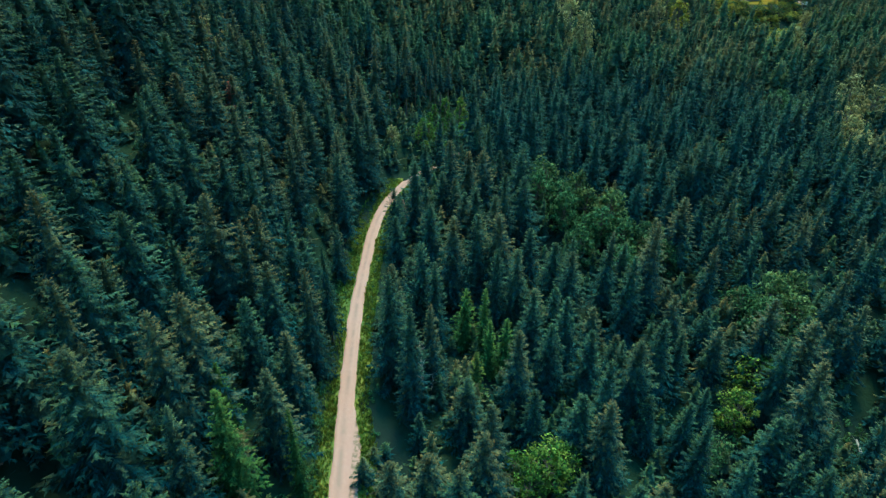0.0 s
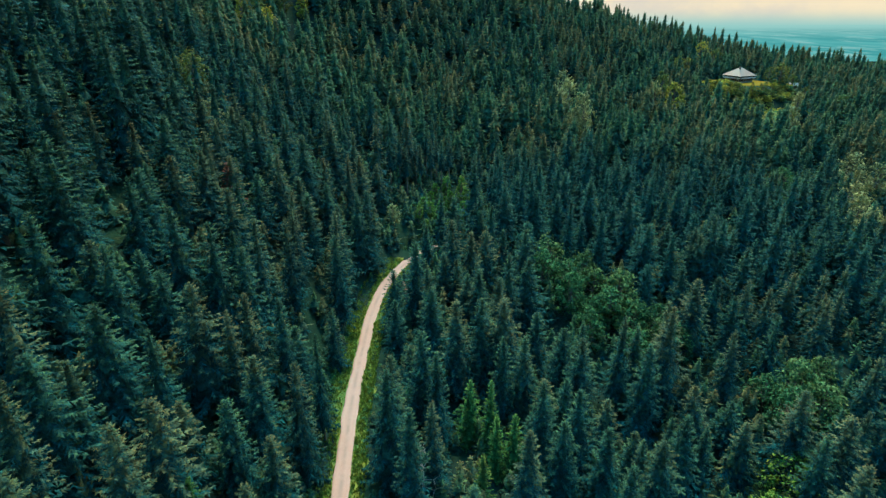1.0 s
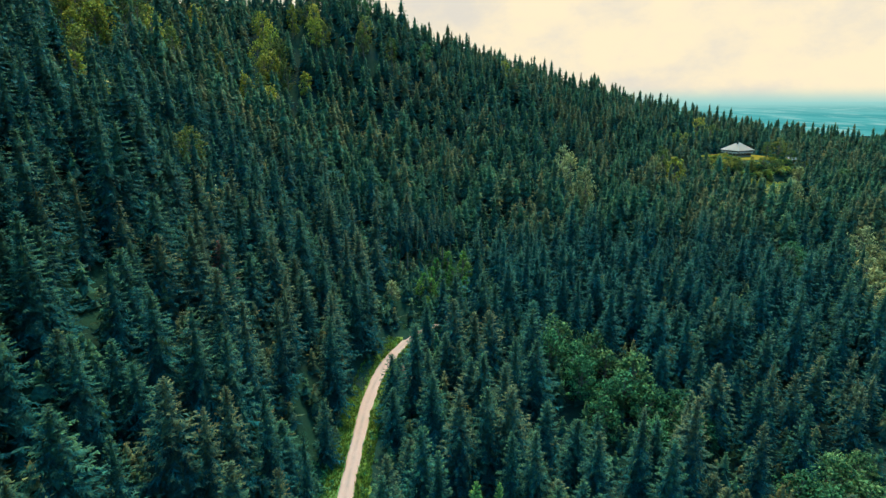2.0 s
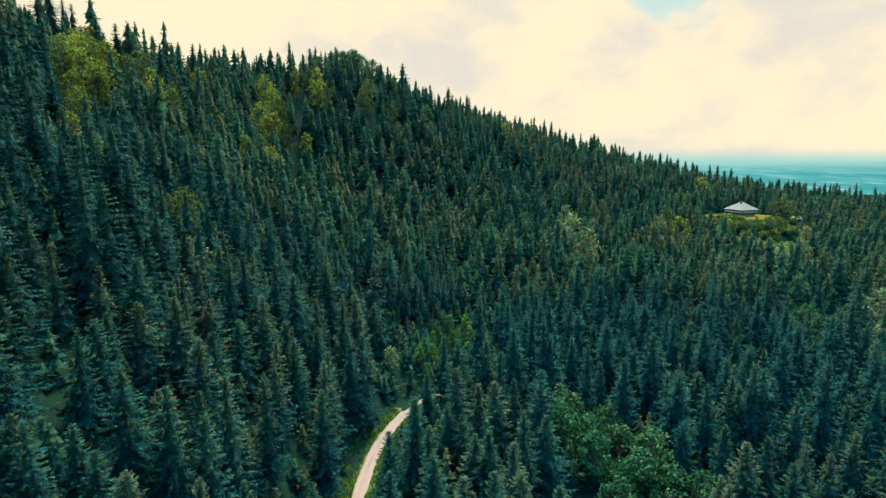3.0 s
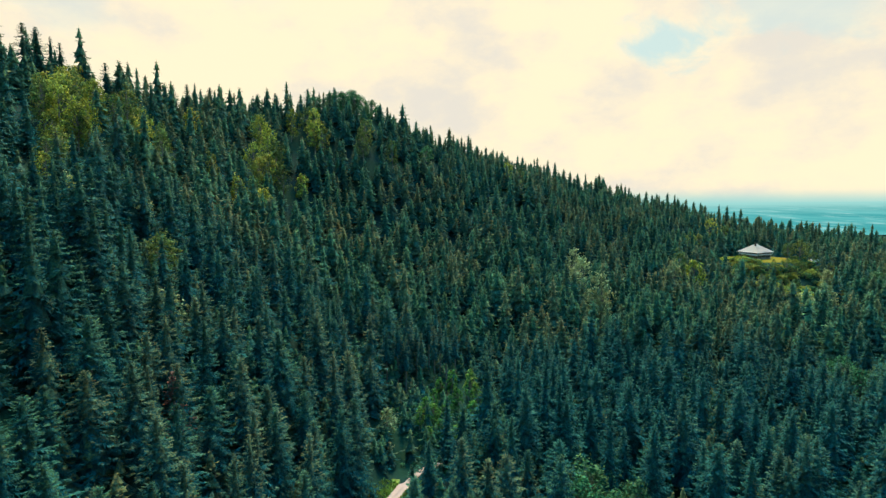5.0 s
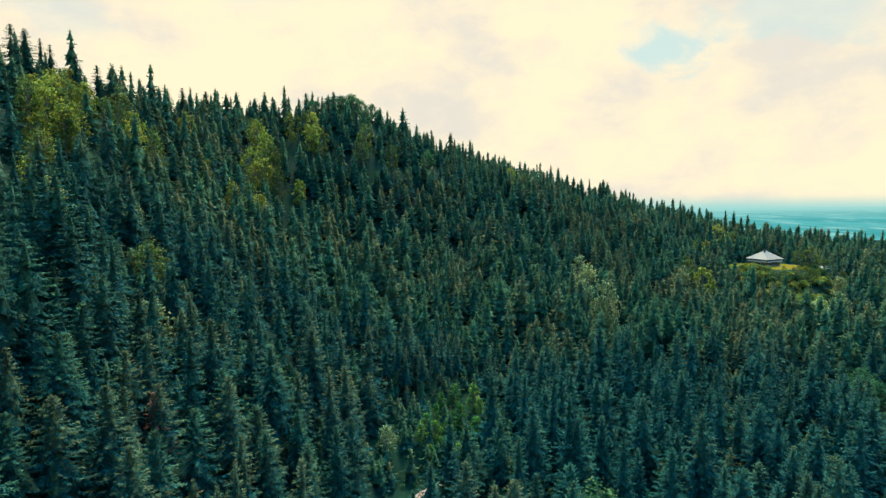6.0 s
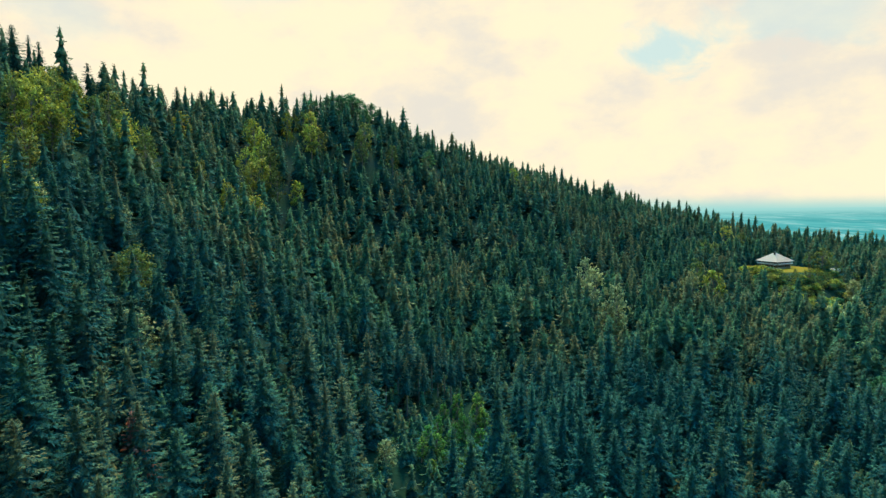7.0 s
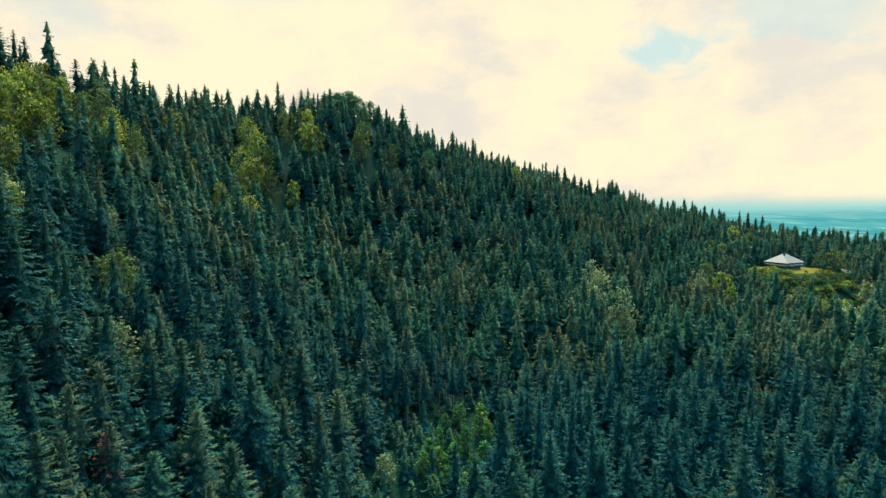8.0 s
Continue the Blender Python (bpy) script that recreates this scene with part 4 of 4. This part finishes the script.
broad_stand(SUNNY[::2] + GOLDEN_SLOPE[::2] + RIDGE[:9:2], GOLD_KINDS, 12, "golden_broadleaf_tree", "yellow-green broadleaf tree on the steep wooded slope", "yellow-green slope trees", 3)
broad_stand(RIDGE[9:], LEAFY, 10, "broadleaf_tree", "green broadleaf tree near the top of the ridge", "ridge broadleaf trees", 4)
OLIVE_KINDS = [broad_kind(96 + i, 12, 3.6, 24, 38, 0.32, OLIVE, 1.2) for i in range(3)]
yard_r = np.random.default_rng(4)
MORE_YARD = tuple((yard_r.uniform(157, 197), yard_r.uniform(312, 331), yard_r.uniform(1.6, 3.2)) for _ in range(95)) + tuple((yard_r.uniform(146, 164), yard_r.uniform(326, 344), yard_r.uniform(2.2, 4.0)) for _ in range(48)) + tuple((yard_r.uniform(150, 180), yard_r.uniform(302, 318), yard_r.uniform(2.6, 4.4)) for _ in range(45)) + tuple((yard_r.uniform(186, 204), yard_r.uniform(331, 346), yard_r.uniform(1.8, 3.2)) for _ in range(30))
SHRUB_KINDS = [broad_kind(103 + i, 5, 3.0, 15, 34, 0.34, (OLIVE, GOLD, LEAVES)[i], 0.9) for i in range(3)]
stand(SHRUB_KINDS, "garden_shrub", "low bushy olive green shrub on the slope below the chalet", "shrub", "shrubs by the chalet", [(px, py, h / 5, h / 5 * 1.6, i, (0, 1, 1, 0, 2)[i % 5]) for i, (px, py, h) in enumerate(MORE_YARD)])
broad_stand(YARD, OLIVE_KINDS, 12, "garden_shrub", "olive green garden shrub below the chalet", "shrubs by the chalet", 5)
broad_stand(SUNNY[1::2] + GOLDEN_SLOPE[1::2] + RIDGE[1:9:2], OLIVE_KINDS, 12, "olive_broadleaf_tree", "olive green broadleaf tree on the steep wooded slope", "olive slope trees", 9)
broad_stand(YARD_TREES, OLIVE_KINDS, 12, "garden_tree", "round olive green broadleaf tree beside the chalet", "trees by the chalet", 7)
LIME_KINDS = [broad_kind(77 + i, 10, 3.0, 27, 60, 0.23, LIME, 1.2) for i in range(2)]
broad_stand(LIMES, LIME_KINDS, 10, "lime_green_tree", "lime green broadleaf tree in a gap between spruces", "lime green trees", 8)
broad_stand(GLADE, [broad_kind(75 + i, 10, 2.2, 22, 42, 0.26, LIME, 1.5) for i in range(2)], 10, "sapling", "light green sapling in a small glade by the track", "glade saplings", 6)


# ---- dead wood ----
stand([spruce_kind(48, 12.0, 2.4, 16, 6, RUST, 0.1, 0.2)], "dead_spruce", "rusty red dead spruce among green trees", "spruce tree", "dead spruces",
      [(-51.7, 138, 1.15, 1.5, 0.4, 0), (-11.5, 146, 0.6, 1.0, 1.9, 0)])


def dead_snag(px, py, tall):
    r = np.random.default_rng(31)
    snag = new("dead_snag")
    tagged(snag, "bare grey dead tree with broken branches", "dead tree")
    snag.matrix_basis = pose(px, py, ground_at(px, py), 4, -3, 0)
    o = new("trunk", triangles("trunk", *tubes([((0, 0, -1), (0.2, 0, tall * 0.55), 0.2, 0.13), ((0.2, 0, tall * 0.55), (0.1, 0.3, tall), 0.13, 0.02)], 7), SILVER, {}))
    o.parent = snag
    for k in range(16):
        a, z = 2.4 * k, tall * r.uniform(0.35, 0.97)
        L = 0.32 * (tall * 1.05 - z) + 0.5
        mid = np.array((L * 0.6 * math.cos(a), L * 0.6 * math.sin(a), z + 0.1 * L))
        lines = [((0.12, 0, z), mid, 0.05, 0.035), (mid, (L * math.cos(a + 0.2), L * math.sin(a + 0.2), z + 0.35 * L), 0.035, 0.01), (mid, (L * 0.9 * math.cos(a - 0.5), L * 0.9 * math.sin(a - 0.5), z + 0.05 * L), 0.03, 0.01)]
        o = new("branch", triangles("branch", *tubes(lines, 4), SILVER, {}))
        o.parent = snag


dead_snag(-3.5, 79, 15)


def fallen_log(px, py, turn):
    v, t = tubes([((-3.5, 0, 0), (0.5, 0.15, 0.05), 0.28, 0.24), ((0.5, 0.15, 0.05), (3.8, 0.1, 0.0), 0.24, 0.17), ((0.5, 0.2, 0.1), (1.2, 1.0, 0.6), 0.07, 0.02)], 9)
    ob = new("fallen_log", triangles("fallen_log", v, t, SILVER, {}))
    ob.matrix_basis = pose(px, py, ground_at(px, py) + 0.3, 0, 0, turn)
    tagged(ob, "pale barkless fallen log in a small clearing", "log")


fallen_log(88, 83, 70)


# ---- the chalet ----
def make_house():
    house = new("chalet")
    tagged(house, "dark timber chalet with pale hipped metal roof on a meadow", "house")
    W, D, E, A = 5.6, 5.2, 4.0, 8.0           # half sizes of the walls, eaves and apex heights
    part("foundation", box(bmesh.new(), (-W - 0.1, -D - 0.1, -1.5), (W + 0.1, D + 0.1, 0.6), 0.05), STONE, house, "grey plastered foundation")
    for lo, hi in (((-W, -D, 0.6), (W, -D + 0.3, E)), ((-W, D - 0.3, 0.6), (W, D, E)), ((-W, -D + 0.3, 0.6), (-W + 0.3, D - 0.3, E)), ((W - 0.3, -D + 0.3, 0.6), (W, D - 0.3, E))):
        part("wall", box(bmesh.new(), lo, hi), TIMBER, house, "dark timber wall")
    o = 1.3
    bm = bmesh.new()
    low = [bm.verts.new(v) for v in ((-W - o, -D - o, E - 0.25), (W + o, -D - o, E - 0.25), (W + o, D + o, E - 0.25), (-W - o, D + o, E - 0.25))]
    top = [bm.verts.new(v) for v in ((-1.1, 0, A), (1.1, 0, A))]
    for f in ((low[0], low[1], top[1], top[0]), (low[1], low[2], top[1]), (low[2], low[3], top[0], top[1]), (low[3], low[0], top[0])):
        bm.faces.new(f)
    bmesh.ops.solidify(bm, geom=bm.faces[:], thickness=0.22)
    roof = part("roof", bm, ROOF, house, "pale hipped sheet-metal roof")
    part("chimney", box(bmesh.new(), (-2.2, -1.6, A - 2.8), (-1.5, -0.9, A + 0.7), 0.04), TIMBER, house, "dark chimney")
    part("chimney_cap", box(bmesh.new(), (-2.35, -1.75, A + 0.7), (-1.35, -0.75, A + 0.82), 0.02), TIMBER, house)
    for side in (0, 1):
        bm = bmesh.new()
        if side == 0:
            part("balcony", box(bmesh.new(), (-W - 0.2, -D - 1.1, 2.05), (W + 0.2, -D - 0.02, 2.2), 0.02), TIMBER, house)
            for z in (2.4, 2.75):
                part("railing_board", box(bmesh.new(), (-W - 0.2, -D - 1.16, z), (W + 0.2, -D - 1.1, z + 0.2), 0.01), WHITE, house, "white railing board")
        else:
            part("balcony", box(bmesh.new(), (-W - 1.1, -D - 0.02, 2.05), (-W - 0.02, D + 0.2, 2.2), 0.02), TIMBER, house)
            for z in (2.4, 2.75):
                part("railing_board", box(bmesh.new(), (-W - 1.16, -D - 1.1, z), (-W - 1.1, D + 0.2, z + 0.2), 0.01), WHITE, house, "white railing board")
        bm.free()
    for k in range(4):
        a = -W + 1.4 + k * 2.8
        for z in (0.85, 2.7):
            w = part("window", box(bmesh.new(), (a - 0.55, -D - 0.05, z), (a + 0.55, -D + 0.02, z + 1.05), 0.01), WHITE, house, "white window frame")
            part("pane", box(bmesh.new(), (a - 0.46, -D - 0.07, z + 0.09), (a + 0.46, -D - 0.03, z + 0.96)), DARK_GLASS, w)
            b = a * D / W
            w = part("window", box(bmesh.new(), (-W - 0.05, b - 0.55, z), (-W + 0.02, b + 0.55, z + 1.05), 0.01), WHITE, house, "white window frame")
            part("pane", box(bmesh.new(), (-W - 0.07, b - 0.46, z + 0.09), (-W - 0.03, b + 0.46, z + 0.96)), DARK_GLASS, w)
    house.matrix_basis = pose(HOUSE_AT[0], HOUSE_AT[1], HOUSE_AT[2] + 0.2, 0, 0, 25)
    return house


def make_shed(px, py, turn):
    shed = new("shed")
    shed.empty_display_size = 0.5
    tagged(shed, "small weathered wooden shed with a pale gabled roof", "shed")
    part("wall", box(bmesh.new(), (-2.2, -1.6, -0.6), (2.2, 1.6, 2.2), 0.02), TIMBER, shed)
    for sg in (-1, 1):
        bm = bmesh.new()
        ring = [bm.verts.new(v) for v in ((-2.6, 0, 3.5), (2.6, 0, 3.5), (2.6, sg * 2.1, 2.0), (-2.6, sg * 2.1, 2.0))]
        low = [bm.verts.new(v.co - Vector((0, 0, 0.12))) for v in ring]
        bm.faces.new(ring), bm.faces.new(low[::-1])
        for i in range(4):
            bm.faces.new((ring[i], low[i], low[(i + 1) % 4], ring[(i + 1) % 4]))
        bmesh.ops.recalc_face_normals(bm, faces=bm.faces)
        part("roof", bm, ROOF, shed, "pale sheet roof slope")
    for sx in (-2.2, 2.1):
        bm = bmesh.new()
        v = [bm.verts.new((sx + dx, b, c)) for dx in (0, 0.1) for b, c in ((-1.6, 2.2), (1.6, 2.2), (0, 3.38))]
        for f in ((0, 1, 2), (3, 5, 4), (0, 3, 4, 1), (1, 4, 5, 2), (2, 5, 3, 0)):
            bm.faces.new([v[i] for i in f])
        part("gable", bm, TIMBER, shed)
    part("door", box(bmesh.new(), (-0.5, -1.66, 0.0), (0.5, -1.59, 1.95), 0.01), STONE, shed, "grey wooden door")
    shed.matrix_basis = pose(px, py, ground_at(px, py) + 0.3, 0, 0, turn)
    return shed


make_house()
make_shed(213.0, 363.0, -20.0)


def meadow_patch():
    gx, gy = np.linspace(132, 208, 53), np.linspace(330, 378, 34)
    X, Y = np.meshgrid(gx, gy)
    inside = np.minimum(((X - 174) / 23) ** 2 + ((Y - 353) / 16) ** 2, ((X - 164) / 13) ** 2 + ((Y - 356) / 14) ** 2)
    z = height(X.ravel(), Y.ravel()).reshape(X.shape) + 0.12 - 1.5 * smooth(0.8, 1.15, inside)
    ob = new("meadow", grid_mesh("meadow", gx, gy, z, MEADOW))
    tagged(ob, "sunlit yellow-green mown meadow round the chalet", "meadow", kind="structure")


meadow_patch()


# ---- verges: grass tufts and low bushes along the road ----
def verge():
    r = np.random.default_rng(8)
    V, T, P, O, n = [], [], [], [], 0
    spots = []
    for yy in np.arange(40, 176, 0.16):
        mid = np.interp(yy, ROAD[:, 0], ROAD[:, 1])
        lw, rw = np.interp(yy, ROAD[:, 0], ROAD[:, 2]), np.interp(yy, ROAD[:, 0], ROAD[:, 3])
        for side, w, wide in ((-1, lw, 3.9), (1, rw, 2.5)):
            for _ in range(4 if side < 0 else 3):
                spots.append((mid + side * (w + 0.1 + wide * r.random() ** 1.05), yy + r.uniform(-0.1, 0.1)))
    spots = np.array(spots)
    z = height(spots[:, 0], spots[:, 1])
    patch = 0.5 + 0.5 * np.sin(spots[:, 1] * 0.21 + np.sign(spots[:, 0] + 18)) * np.sin(spots[:, 1] * 0.093 + 1)
    for (px, py), pz, c in zip(spots, z, patch):
        h = r.uniform(0.35, 0.8) * (0.7 + c)
        blades = 5
        a = r.uniform(0, 6.28, blades)
        lean = r.uniform(0.2, 0.6, blades) * h
        v = np.zeros((blades, 3, 3))
        w = 0.13 + 0.1 * h
        v[:, 0] = np.column_stack([px - w * np.sin(a), py + w * np.cos(a), np.full(blades, pz - 0.05)])
        v[:, 1] = np.column_stack([px + w * np.sin(a), py - w * np.cos(a), np.full(blades, pz - 0.05)])
        v[:, 2] = np.column_stack([px + lean * np.cos(a), py + lean * np.sin(a), pz + h * r.uniform(0.7, 1.1, blades)])
        V.append(v.reshape(-1, 3))
        T.append(np.arange(blades * 3).reshape(-1, 3) + n)
        P.append(np.tile((0.1, 0.1, 1.0), blades)), O.append(np.full(blades * 3, 0.25 + 0.6 * c * r.random()))
        n += blades * 3
    ob = new("verge_grass", triangles("verge_grass", np.concatenate(V), np.concatenate(T), GRASS, {"tip_light": np.concatenate(P), "tone": np.concatenate(O)}))
    tagged(ob, "tall bright green grass along the gravel track", "grass", kind="stuff")


verge()


def verge_strip(side):
    """The grassy shoulder between the gravel and the trees."""
    ys = np.arange(-58, 178, 1.0)
    mid = np.interp(ys, ROAD[:, 0], ROAD[:, 1])
    w = np.interp(ys, ROAD[:, 0], ROAD[:, 2 if side < 0 else 3])
    wide = (3.5 if side < 0 else 2.2) + 0.8 * np.sin(ys * 0.31) + 0.5 * np.sin(ys * 0.83)
    verts = []
    for j, u in enumerate((0.0, 0.06, 0.35, 0.7, 1.0)):
        px = mid + side * (w - 0.25 + wide * u)
        verts.append(np.column_stack([px, ys, height(px, ys) + (-0.1, 0.10, 0.16, 0.14, -0.25)[j]]))
    n = len(ys)
    faces = [(j * n + i, (j + 1) * n + i, (j + 1) * n + i + 1, j * n + i + 1) for j in range(4) for i in range(n - 1)]
    ob = new("verge", mesh_from("verge", np.concatenate(verts).tolist(), faces, TURF, smooth_faces=True))
    tagged(ob, "short green turf shoulder beside the gravel track", "verge", kind="structure")


verge_strip(-1)
verge_strip(1)
